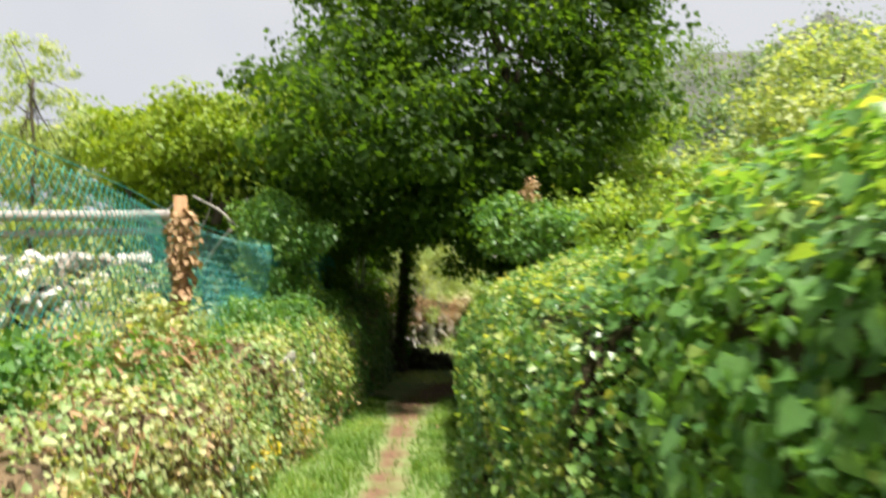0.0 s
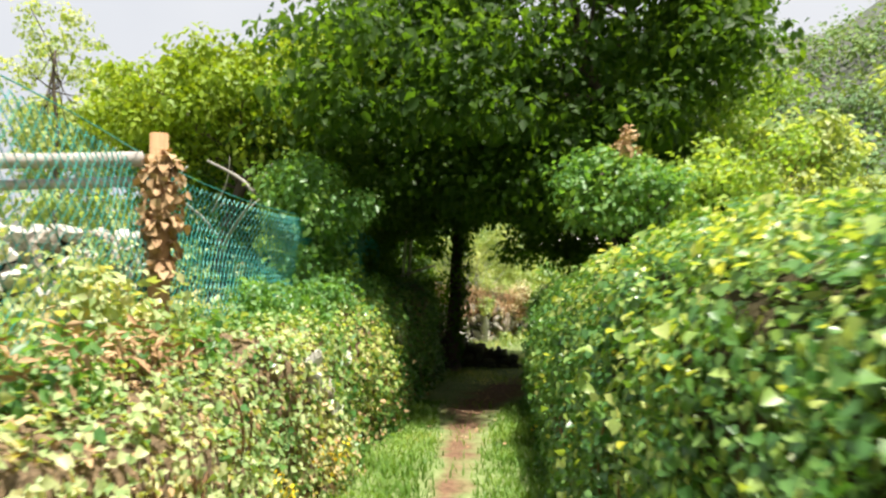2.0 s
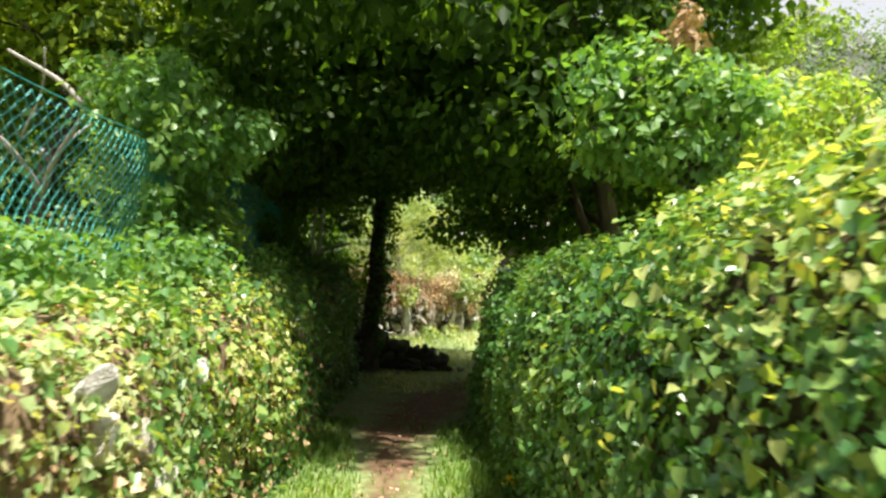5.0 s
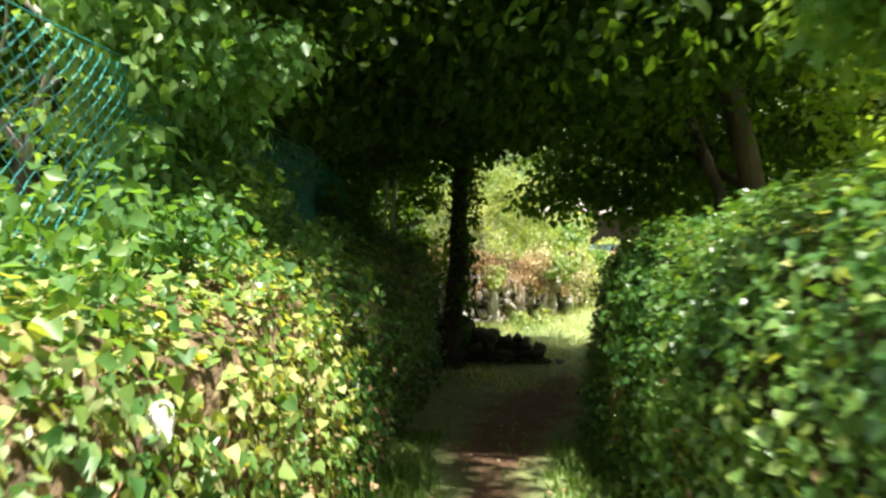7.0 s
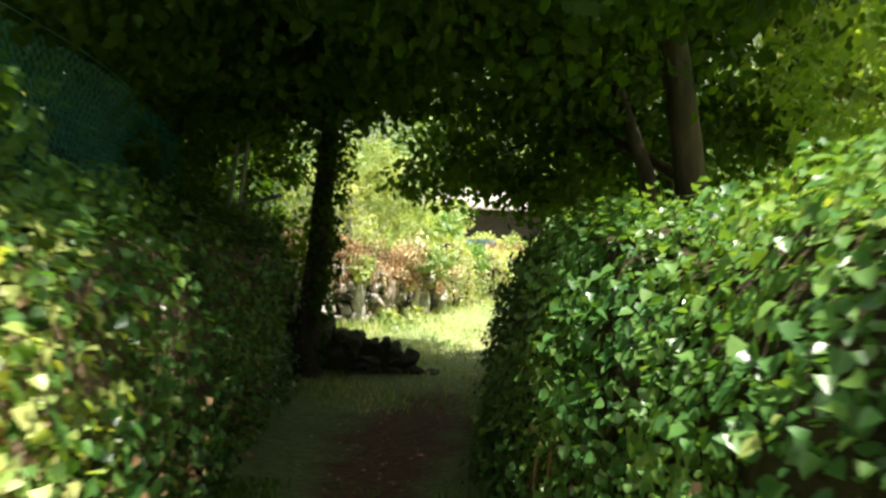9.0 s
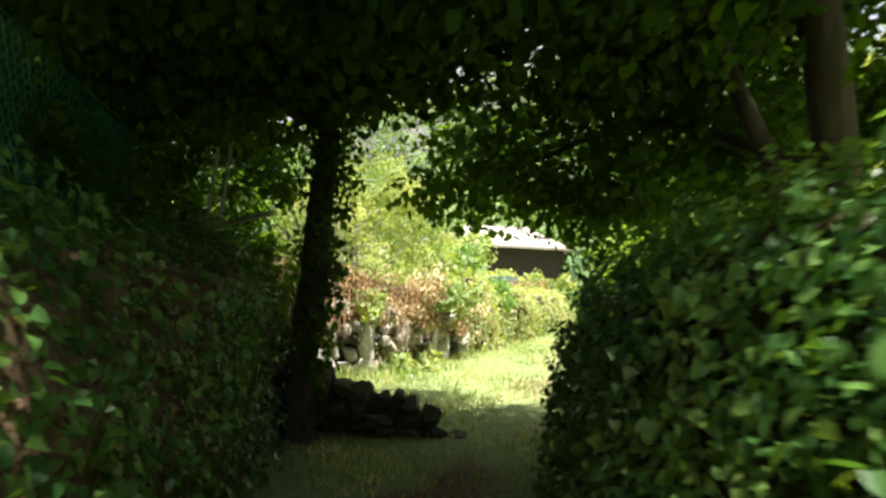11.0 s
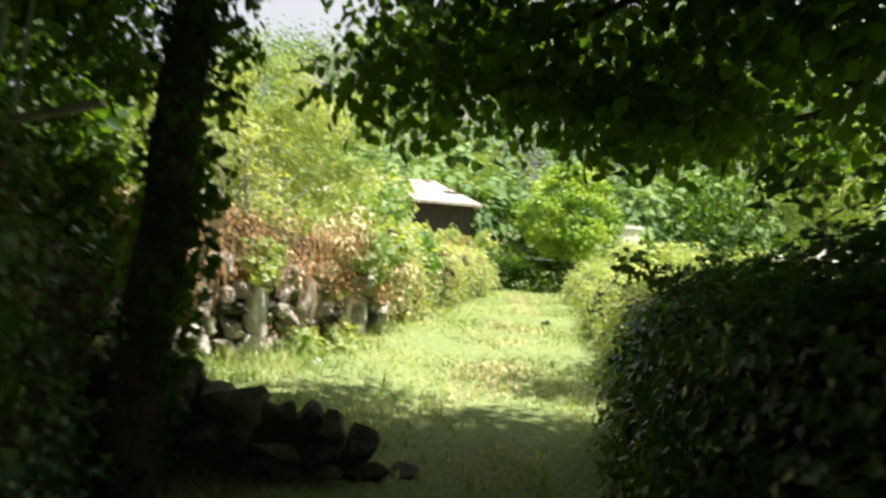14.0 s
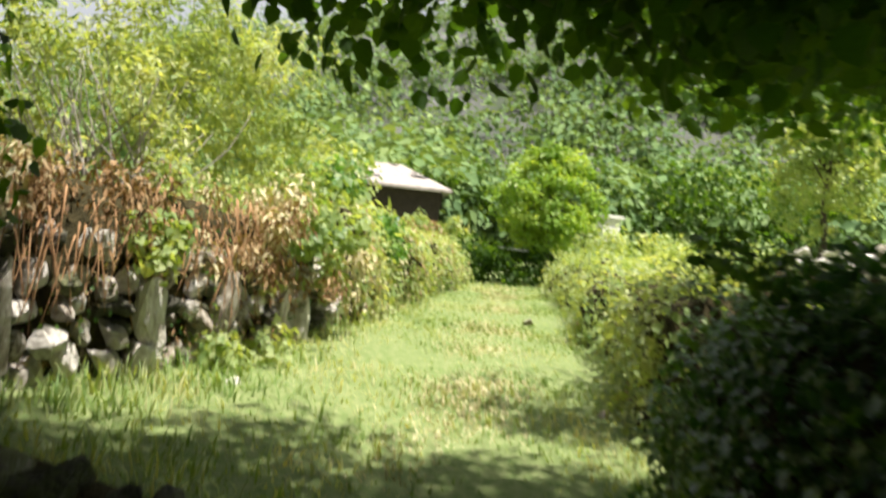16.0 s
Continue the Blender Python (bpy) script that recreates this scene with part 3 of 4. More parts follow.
tagged(new("trunk_ivy", leaves_mesh("trunk_ivy", pp, pn, 0.07 * (0.6 + 0.7 * rng.random(len(pp))), IVY_SHAPE, DARK_LEAF, 1.0, 0.5)), "dark ivy climbing a tree trunk", "ivy", kind="stuff")
tree("broad_tree", "spreading tree with sunlit yellow-green leaves", (-4.2, 13.2, 0.5),
     [([(-4.2, 13.2, 0.4), (-3.9, 13.0, 1.8), (-3.5, 13.3, 3.2)], 0.13), ([(-4.2, 13.3, 0.4), (-4.7, 13.2, 1.9), (-5.4, 13.6, 3.0)], 0.10)],
     ((-3.8, 14.2, 3.75), (2.4, 2.0, 1.0)), 170, 0.45, 140, 0.11, OVAL_SHAPE, YELLOW_LEAF)
tree("bush", "light green bush with reddish young tips above the ivy", (1.6, 10.6, 0),
     [([(1.6, 10.6, -0.4), (1.4, 10.4, 1.2), (1.15, 10.2, 2.3)], 0.04), ([(1.6, 10.6, -0.4), (1.6, 10.3, 1.4), (1.5, 10.3, 2.2)], 0.025)],
     ((1.08, 10.25, 2.12), (0.66, 0.5, 0.42)), 44, 0.25, 120, 0.078, OVAL_SHAPE, BRAMBLE, category="bush")
thicket("reddish_shoots", "russet young shoots on top of a green bush", "shoots", [((0.95, 9.9, 2.5), (1.3, 10.2, 2.72), 5)], 0.09, 36, 0.06, OVAL_SHAPE, DRY_LEAF)
tree("side_tree", "light green tree with thin drooping twigs", (4.6, 8.8, 0.4),
     [([(4.6, 8.8, 0.3), (4.4, 8.6, 1.6), (4.2, 8.5, 2.8)], 0.07)],
     ((4.2, 8.6, 3.0), (1.2, 1.2, 1.2)), 90, 0.35, 75, 0.08, LANCE_SHAPE, LIGHT_LEAF)
field_tree = tree("field_tree", "slender light green tree beside a larger dark one", (5.4, 17.6, 0.0),
     [([(5.4, 17.6, -0.3), (5.4, 17.6, 1.6), (5.3, 17.5, 3.2)], 0.10)],
     ((5.3, 17.5, 2.9), (1.3, 1.3, 1.7)), 80, 0.42, 90, 0.11, ROUND_SHAPE, LIGHT_LEAF)
tagged(field_tree, group="trees in the field")
copy_thing(field_tree, pose(14.5, 33, 0.6, 0, 0, 200))
copy_thing(field_tree, pose(-13, 25, 2.0, 0, 0, 130))
copy_thing(field_tree, pose(-8.5, 21, 1.6, 0, 0, 40))
tree("tall_thin_tree", "tall airy tree with sparse pale leaves", (-11.4, 22, 2),
     [([(-11.4, 22, 1.8), (-11.3, 22, 5), (-11.4, 22, 7)], 0.07)],
     ((-11.4, 22, 6.1), (1.5, 1.4, 2.3)), 60, 0.45, 50, 0.13, OVAL_SHAPE, LIGHT_LEAF)
tree("fruit_tree", "small sunlit fruit tree with yellow-green leaves", (8.3, 35.3, 0.1),
     [([(8.3, 35.3, 0), (8.2, 35.3, 1.0), (8.1, 35.2, 2.4)], 0.08)],
     ((8.1, 35.3, 1.9), (1.35, 1.1, 1.3)), 110, 0.3, 70, 0.14, OVAL_SHAPE, BRIGHT_LEAF, boxes=[((7.6, 34.9, 2.7), (8.6, 35.7, 3.3), 14)])

bm = bmesh.new()
for a, m, c, r in (((2.4, 16.2, 1.6), (2.1, 18.0, 2.3), (0.9, 19.8, 2.1), 0.06), ((2.4, 16.2, 1.2), (3.0, 18.2, 1.9), (3.2, 20.4, 1.9), 0.07), ((2.9, 16.5, 1.5), (3.6, 18, 1.7), (4.6, 19.2, 2.2), 0.05)):
    pts = bent(a, m, 0.15, 5)[:-1] + bent(m, c, 0.2, 6)
    tube(bm, pts, [r * (1 - 0.07 * j) for j in range(len(pts))], 7)
limbs = new("limb", bm_mesh("limb", bm, BARK))
limbs.parent = bpy.data.objects["big_tree"]
limbs.location = -Vector((2.35, 16.2, -0.6))

# ---- plants along the lane ----
thicket("fence_shrub", "lush green shrub growing through a wire fence", "shrub",
        [((-2.9, 11.3, 0.9), (-2.1, 13.4, 1.6), 40), ((-2.9, 11.3, 1.6), (-2.2, 12.8, 2.75), 40), ((-2.2, 11.6, 1.7), (-1.75, 12.4, 2.2), 7)], 0.28, 110, 0.085, OVAL_SHAPE, BRAMBLE, 1.0)
thicket("bank_bramble", "green bramble and nettle on top of a wall", "bramble",
        [((-2.6, 9.0, 0.65), (-1.8, 16.5, 1.15), 95), ((-2.6, 4.0, 0.75), (-2.0, 9, 0.95), 26)], 0.25, 90, 0.072, OVAL_SHAPE, BRAMBLE, 0.8)
thicket("bank_weeds", "pale weeds and low ivy on a stony bank", "weeds",
        [((-4.4, 3.0, 0.75), (-2.2, 11.0, 1.0), 110), ((-3.4, 2.0, 0.8), (-2.4, 7, 1.0), 40), ((-2.7, 6.3, 0.9), (-2.2, 7.2, 1.25), 18), ((-5.5, 6, 1.2), (-3.6, 14, 1.6), 60)], 0.30, 55, 0.08, OVAL_SHAPE, IVY_PALE, 0.5)
thicket("dry_bracken", "russet dry bracken among the weeds", "bracken",
        [((-3.0, 2.6, 0.75), (-1.9, 6.5, 0.95), 26), ((-3.4, 5.0, 0.9), (-2.4, 8, 1.1), 8)], 0.22, 60, 0.10, LANCE_SHAPE, DRY_LEAF, 0.2)
thicket("nettles", "green weeds at the foot of the ivy", "weeds",
        [((-1.65, 4, -0.45), (-1.45, 9, -0.25), 12), ((-1.6, 9, -0.65), (-1.35, 16, -0.5), 20), ((0.35, 9, -0.6), (0.55, 14, -0.4), 10)], 0.13, 45, 0.06, OVAL_SHAPE, BRAMBLE)
thicket("field_thicket", "dense light green thicket behind the field", "thicket",
        [((-22, 20, 1.0), (-6, 30, 3.6), 150)], 1.0, 70, 0.24, OVAL_SHAPE, LIGHT_LEAF)

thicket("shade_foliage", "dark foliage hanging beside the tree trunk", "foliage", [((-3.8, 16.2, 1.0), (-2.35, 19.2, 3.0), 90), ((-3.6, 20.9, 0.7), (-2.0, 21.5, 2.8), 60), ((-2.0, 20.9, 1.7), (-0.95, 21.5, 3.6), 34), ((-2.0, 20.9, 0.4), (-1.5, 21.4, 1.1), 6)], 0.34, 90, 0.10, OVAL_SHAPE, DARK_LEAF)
thicket("bank_nettles", "fresh green nettles standing on a bank", "nettles", [((-2.5, 3.6, 0.85), (-2.0, 4.5, 1.25), 14)], 0.16, 60, 0.075, OVAL_SHAPE, BRAMBLE)
thicket("sunlit_saplings", "sunlit yellow-green saplings beyond an ivy hedge", "saplings", [((1.95, 11.3, 1.2), (2.7, 13.4, 2.8), 24), ((2.75, 12.6, 0.8), (3.9, 15.6, 3.1), 36), ((3.0, 11.0, 0.8), (4.4, 13.0, 1.9), 20), ((3.4, 14.5, 2.6), (4.6, 17.0, 4.6), 26)], 0.34, 85, 0.10, OVAL_SHAPE, BRIGHT_LEAF)
thicket("hedge_brambles", "tangled brambles rising from an ivy hedge", "brambles", [((1.75, 17.8, 0.5), (2.4, 19.4, 0.7), 12), ((1.2, 15.2, 0.8), (2.2, 17.2, 1.2), 26)], 0.2, 70, 0.07, OVAL_SHAPE, IVY)
# Shade is put into the dark leaf colour; high clumps are added to block light.
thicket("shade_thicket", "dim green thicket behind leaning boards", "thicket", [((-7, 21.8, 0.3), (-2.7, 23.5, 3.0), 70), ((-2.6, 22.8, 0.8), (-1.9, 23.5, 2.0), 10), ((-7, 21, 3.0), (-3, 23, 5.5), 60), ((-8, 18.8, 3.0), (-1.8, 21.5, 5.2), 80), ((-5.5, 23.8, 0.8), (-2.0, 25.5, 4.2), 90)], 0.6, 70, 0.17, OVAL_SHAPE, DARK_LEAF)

# ---- wire fence and post ----


def build_fence():
    top = tagged(new("wire_fence"), "green plastic-coated chain-link fence sagging along a bank", "fence")
    y0, y1, cell, low, high = 4.2, 18.6, 0.048, 0.95, 2.05
    rows_ = int((high - low) / cell)
    bm = bmesh.new()

    def sag(y, h):
        return Vector((-2.5 + 0.05 * math.sin(y * 1.3) + 0.04 * math.sin(h * 5 + y), 0, 0.05 * math.sin(y * 0.9 + 1) + 0.12 * max(0, 7.2 - y) - 0.05 * (1 if 7.2 < y < 11.5 else 0) * math.sin((y - 7.2) / 4.3 * math.pi)))
    n = int((y1 - y0) / cell)
    for i in range(n):
        pts = []
        for j in range(rows_ + 1):
            y = y0 + i * cell + (cell if (j + i) % 2 else 0.0)
            z = low + j * cell
            o = sag(y, z)
            pts.append((o.x + (0.003 if j % 2 else -0.003), y, z + o.z * (j / rows_)))
        tube(bm, pts, [0.0036] * len(pts), 3)
    child("mesh", bm_mesh("mesh", bm, FENCE_GREEN, False), top, kind="stuff")
    bm = bmesh.new()
    for z in (low, high):
        tube(bm, [(-2.5 + 0.05 * math.sin(y * 1.3), y, z + sag(y, z).z * (z > 1.5)) for y in np.arange(y0, y1, 0.4)], [0.004] * len(np.arange(y0, y1, 0.4)), 4)
    child("strand", bm_mesh("strand", bm, FENCE_GREEN), top)
    return top


build_fence()
bm = bmesh.new()
tube(bm, [(-2.42, 7.3, 0.45), (-2.40, 7.3, 1.3), (-2.41, 7.3, 2.24)], [0.075, 0.07, 0.06], 10)
post = new("fence_post", bm_mesh("fence_post", bm, POST_WOOD))
tagged(post, "brown wooden post wrapped in dead ivy beside a fence", "post")
pp, pn = clump_points([(-2.38, 7.27, z) for z in (1.35, 1.5, 1.65, 1.8, 1.95, 2.05)], [0.10, 0.13, 0.15, 0.16, 0.14, 0.09], 70, 1.0)
child("dead_ivy", leaves_mesh("dead_ivy", pp, pn, 0.07 * (0.6 + 0.7 * rng.random(len(pp))), IVY_SHAPE, DRY_LEAF, 1.0, 0.5), post, "curled tan dead ivy leaves", "stuff")
for label, a, c, r in (("grey weathered rail pole resting against a post", (-2.48, 7.2, 2.06), (-4.9, 7.0, 2.02), 0.05), ("thin grey weathered pole below a rail", (-2.48, 7.25, 1.92), (-4.9, 7.1, 1.86), 0.035)):
    bm = bmesh.new()
    pts = bent(a, c, 0.05)
    tube(bm, pts, [r] * len(pts), 8)
    tagged(new("rail", bm_mesh("rail", bm, GREY_WOOD)), label, "rail", "rails")
bm = bmesh.new()
tube(bm, [(-4.9, 7.05, 0.9), (-4.92, 7.05, 1.5), (-4.9, 7.05, 2.1)], [0.06, 0.055, 0.05], 8)
tagged(new("rail_post", bm_mesh("rail_post", bm, GREY_WOOD)), "grey weathered post that carries a rail", "post")
bm = bmesh.new()
for a, c, r in (((-3.9, 13, 1.6), (-3.2, 12.0, 2.3), 0.035), ((-3.2, 12.0, 2.3), (-3.75, 11.8, 2.7), 0.026), ((-3.9, 13, 1.6), (-4.3, 12, 2.3), 0.03), ((-4.3, 12, 2.3), (-3.9, 11.7, 2.6), 0.02), ((-3.2, 12, 2.3), (-2.9, 11.8, 2.65), 0.016), ((-3.5, 12.4, 2.0), (-3.0, 12.5, 2.5), 0.016), ((-3.9, 12.5, 2.1), (-3.5, 11.9, 2.75), 0.014)):
    pts = bent(a, c, 0.2, 6)
    tube(bm, pts, [r * (1 - 0.08 * j) for j in range(7)], 7)
tagged(new("dead_branch", bm_mesh("dead_branch", bm, GREY_WOOD)), "bare grey twisted dead branch of a tree", "branch")
bm = bmesh.new()
for a, c in (((-2.34, 20.4, -0.3), (-2.12, 20.45, 2.45)), ((-2.2, 20.5, -0.3), (-2.02, 20.55, 2.25))):
    d = (Vector(c) - Vector(a)).normalized().to_track_quat('Z', 'Y').to_matrix().to_4x4()
    box(bm, (-0.10, -0.015, 0), (0.10, 0.015, (Vector(c) - Vector(a)).length), Matrix.Translation(a) @ d)
tagged(new("upright_boards", bm_mesh("upright_boards", bm, PALE_BOARD, False)), "two grey weathered boards standing upright", "boards")
bm = bmesh.new()
d = (Vector((-1.5, 20.3, 1.45)) - Vector((-2.35, 20.45, 1.2))).to_track_quat('Z', 'Y').to_matrix().to_4x4()
box(bm, (-0.06, -0.02, 0), (0.06, 0.02, 0.9), Matrix.Translation((-2.35, 20.45, 1.2)) @ d)
tagged(new("loose_plank", bm_mesh("loose_plank", bm, GREY_WOOD, False)), "grey loose plank leaning against boards", "plank")

# ---- stone walls ----
STONES = [stone_mesh("stone", i + 1, STONE) for i in range(7)]
MOSSY_STONES = [stone_mesh("stone", i + 21, MOSSY) for i in range(5)]


def set_stones(parent, meshes, line, base, top, course, lean=0.06, tall=1.0, skip=0.0, depth=0.2):
    """Rough courses of stones along the face of a wall; line runs over (x, y) points, face to its right."""
    p = np.array(line, float)
    along = np.concatenate([[0], np.cumsum(np.linalg.norm(np.diff(p, axis=0), axis=1))])
    z = 0.0
    while z < 1:
        s = random.uniform(0, course)
        h = course * random.uniform(0.8, 1.25) * tall
        while s < along[-1]:
            w = course * random.uniform(0.6, 1.7) / tall
            x, y = np.interp(s, along, p[:, 0]), np.interp(s, along, p[:, 1])
            x2, y2 = np.interp(s + 0.1, along, p[:, 0]), np.interp(s + 0.1, along, p[:, 1])
            lo, hi = np.interp(s, along, base), np.interp(s, along, top)
            if random.random() >= skip:
                ob = new("stone", random.choice(meshes))
                ob.parent = parent
                ob.matrix_basis = pose(x + random.uniform(-lean, lean), y + random.uniform(-lean, lean), lo + (hi - lo) * z + h * (0.45 + random.uniform(-0.25, 0.25)), random.uniform(-14, 14), random.uniform(-20, 20), math.degrees(math.atan2(y2 - y, x2 - x))) @ Matrix.Diagonal((w * 1.25, depth * random.uniform(1.2, 1.9), h * 1.3, 1))
            s += w
        z += h / max(0.1, float(np.mean(top) - np.mean(base)))


BRIGHT_LINE = [(-2.6, 21.9), (-1.4, 22.4), (-0.3, 23.3), (0.85, 24.75), (1.5, 26.0)]
bright = tagged(new("wall_dry_stone", wall_hull("wall_dry_stone", [(-2.75, 22.2, 0.25, -0.7, 0.75), (-1.5, 22.75, 0.25, -0.65, 0.8), (-0.45, 23.6, 0.25, -0.55, 0.75), (0.65, 25.0, 0.25, -0.45, 0.6), (1.2, 26.2, 0.25, -0.4, 0.5)], UNDER, 0.08)), "sunlit dry-stone wall of pale upright granite blocks", "stone wall", kind="structure")
set_stones(bright, STONES + MOSSY_STONES[:2], BRIGHT_LINE, [-0.72, -0.68, -0.58, -0.48, -0.4], [0.5, 0.55, 0.42, 0.28, 0.2], 0.15, 0.09, 1.3, 0.05)
for part, count, size, shape, lm in (("moss", 5000, 0.035, ROUND_SHAPE, IVY), ("dead_leaves", 6000, 0.06, LANCE_SHAPE, DRY_LEAF), ("small_ferns", 2500, 0.06, LANCE_SHAPE, LIGHT_LEAF)):
    pts, nn = sample_surface(bright.data, count)
    k = np.array([noise.noise(Vector(p * 2.2) + Vector((size * 300, 0, 0))) for p in pts]) > 0.0
    pts, nn = pts[k], nn[k]
    pts = pts + nn * rng.uniform(0.0, 0.26, (len(pts), 1))
    child(part, leaves_mesh(part, pts, nn, size * (0.6 + 0.7 * rng.random(len(pts))), shape, lm, 1.0, 0.7), bright, kind="stuff")
for x, y, z, w, h, lean in ((0.72, 24.42, -0.26, 0.17, 0.72, 6), (0.98, 24.8, -0.32, 0.2, 0.5, -5), (-1.25, 22.35, -0.2, 0.26, 0.62, 4), (-0.35, 23.1, -0.15, 0.16, 0.5, -4), (0.2, 23.75, -0.1, 0.14, 0.5, 8)):
    ob = new("stone", STONES[int(w * 100) % 7])
    ob.parent = bright
    ob.matrix_basis = pose(x, y, z, 4, lean, 40) @ Matrix.Diagonal((w * 1.6, 0.3, h * 1.5, 1))
bm = bmesh.new()
for i in range(150):
    k = random.random()
    x, y = float(np.interp(k, [0, .33, .62, 1], [-2.4, -1.4, -0.3, 0.9])), float(np.interp(k, [0, .33, .62, 1], [21.75, 22.2, 23.1, 24.6]))
    a = Vector((x + random.uniform(-.1, .1), y + random.uniform(-.1, .15), random.uniform(0.35, 0.85)))
    c = a + Vector((random.uniform(-.16, .16), random.uniform(-.22, .0), -random.uniform(0.25, 0.75)))
    tube(bm, bent(a, c, 0.1, 5), [0.008 - 0.001 * j for j in range(6)], 4)
tagged(new("hanging_roots", bm_mesh("hanging_roots", bm, POST_WOOD)), "rust-brown dry stems hanging down a stone wall", "stems", kind="stuff")
rubble = tagged(new("wall_rubble", wall_hull("wall_rubble", [(-1.5, 19.85, 0.22, -0.9, -0.15), (-0.8, 19.88, 0.22, -0.9, -0.25), (-0.15, 19.88, 0.2, -0.9, -0.45), (0.35, 19.85, 0.12, -0.9, -0.72)], UNDER, 0.06)), "low tumbled wall of mossy dark stones", "stone wall", kind="structure")
set_stones(rubble, MOSSY_STONES, [(-1.5, 19.58), (-0.8, 19.6), (-0.1, 19.62), (0.4, 19.65)], [-0.95, -0.92, -0.9, -0.9], [-0.15, -0.3, -0.52, -0.72], 0.19, 0.08, 0.9, 0.05)
for x, z in ((-1.4, -0.12), (-1.2, -0.1), (-1.0, -0.16), (-0.8, -0.2), (-0.6, -0.28), (-0.4, -0.34), (-0.2, -0.42), (0.0, -0.52), (0.2, -0.64), (0.4, -0.76), (0.55, -0.8)):
    ob = new("stone", random.choice(MOSSY_STONES))
    ob.parent = rubble
    ob.matrix_basis = pose(x, 19.78 + random.uniform(-0.08, 0.08), z, random.uniform(-20, 20), random.uniform(-20, 20), random.uniform(0, 90)) @ Matrix.Diagonal((random.uniform(0.2, 0.36), 0.3, random.uniform(0.14, 0.24), 1))
ruin = tagged(new("wall_ruin", wall_hull("wall_ruin", [(7.6, 26.0, 0.3, -0.5, 0.7), (9.2, 25.7, 0.3, -0.5, 0.85), (11.0, 25.4, 0.3, -0.5, 0.8)], UNDER, 0.1)), "tumbled heap of pale stones on an old wall", "stone wall", kind="structure")
set_stones(ruin, STONES, [(7.6, 25.62), (9.2, 25.32), (11.0, 25.02)], [0.0, 0.0, 0.0], [0.95, 1.15, 1.1], 0.2, 0.1, 0.9, 0.05)
terrace = tagged(new("wall_terrace", wall_hull("wall_terrace", [(-4.6, 7.5, 0.25, 0.8, 1.45), (-4.9, 10, 0.25, 0.8, 1.6), (-5.2, 15, 0.25, 0.8, 1.8)], UNDER, 0.1)), "broken terrace wall of whitish field stones", "stone wall", kind="structure")
set_stones(terrace, STONES, [(-4.3, 7.5), (-4.6, 10), (-4.9, 15)], [1.0, 1.05, 1.1], [1.55, 1.65, 1.85], 0.24, 0.12, 0.8, 0.15)
for x, y, z, s, rz in ((-1.58, 8.3, 0.50, 0.26, 20), (-1.57, 8.6, 0.36, 0.2, 60), (-1.55, 9.2, -0.12, 0.2, 10), (-1.56, 8.9, 0.12, 0.24, 80), (-1.57, 8.15, 0.66, 0.2, 5), (-1.6, 6.1, 0.1, 0.22, 33), (-1.58, 9.6, 0.5, 0.16, 50), (-1.56, 8.75, -0.25, 0.2, 0)):
    ob = new("wall_stone", random.choice(STONES))
    ob.matrix_basis = pose(x, y, z, 20, 10, rz) @ Matrix.Diagonal((s * 0.7, s, s * 1.1, 1))
    tagged(ob, "pale stone showing through ivy on a wall", "stone", "stones in the ivy wall")

# ---- beyond the trees ----
thicket("wall_shrub", "airy pale green shrub with grey twigs above a stone wall", "shrub",
        [((-1.9, 23.3, 0.9), (-0.2, 25, 2.2), 60), ((-0.4, 24.2, 1.0), (0.9, 25.6, 2.4), 60), ((-1.2, 24, 2.0), (0.3, 25, 2.7), 26)], 0.30, 90, 0.09, LANCE_SHAPE, LIGHT_LEAF, -0.4)
bm = bmesh.new()
for i in range(70):
    a = Vector((random.uniform(-1.3, -0.4), random.uniform(23.4, 24.2), 0.75))
    c = a + Vector((random.uniform(-0.7, 0.7), random.uniform(-0.5, 0.5), random.uniform(0.5, 1.25)))
    tube(bm, bent(a, c, 0.18, 5), [0.012 - 0.0018 * j for j in range(6)], 4)
tagged(new("bare_twigs", bm_mesh("bare_twigs", bm, GREY_WOOD)), "bare grey twigs of a dry shrub", "twigs", kind="stuff")
thicket("hanging_bracken", "rust-brown dead bracken hanging over a stone wall", "bracken",
        [((-2.3, 22.0, 0.5), (-1.3, 22.6, 0.95), 20), ((-1.3, 22.4, 0.45), (-0.2, 23.3, 0.95), 22), ((-0.2, 23.2, 0.2), (0.7, 24.4, 0.8), 20), ((0.4, 24.0, -0.2), (1.2, 25.1, 0.35), 8)], 0.16, 52, 0.08, LANCE_SHAPE, RUST_LEAF, 1.6, 1.3)
thicket("dry_stalks", "straw-coloured dry stalks on a stone wall", "stalks",
        [((-2.2, 22.1, 0.5), (-1.2, 22.7, 0.95), 14), ((-0.3, 23.3, 0.2), (0.8, 24.7, 0.9), 18), ((0.9, 24.8, -0.3), (1.7, 27, 0.4), 14)], 0.2, 80, 0.10, LANCE_SHAPE, STRAW, 1.2, 1.2)
thicket("wall_ivy", "fresh green ivy clumps on a stone wall", "ivy",
        [((-0.7, 22.8, 0.3), (-0.2, 23.3, 0.6), 5), ((0.5, 24.2, -0.1), (1.4, 26.0, 0.8), 26), ((-2.4, 21.7, -0.6), (-1.4, 22.3, -0.4), 8), ((-0.1, 23.0, -0.55), (0.8, 24.2, -0.4), 9)], 0.22, 70, 0.08, IVY_SHAPE, LIGHT_LEAF)
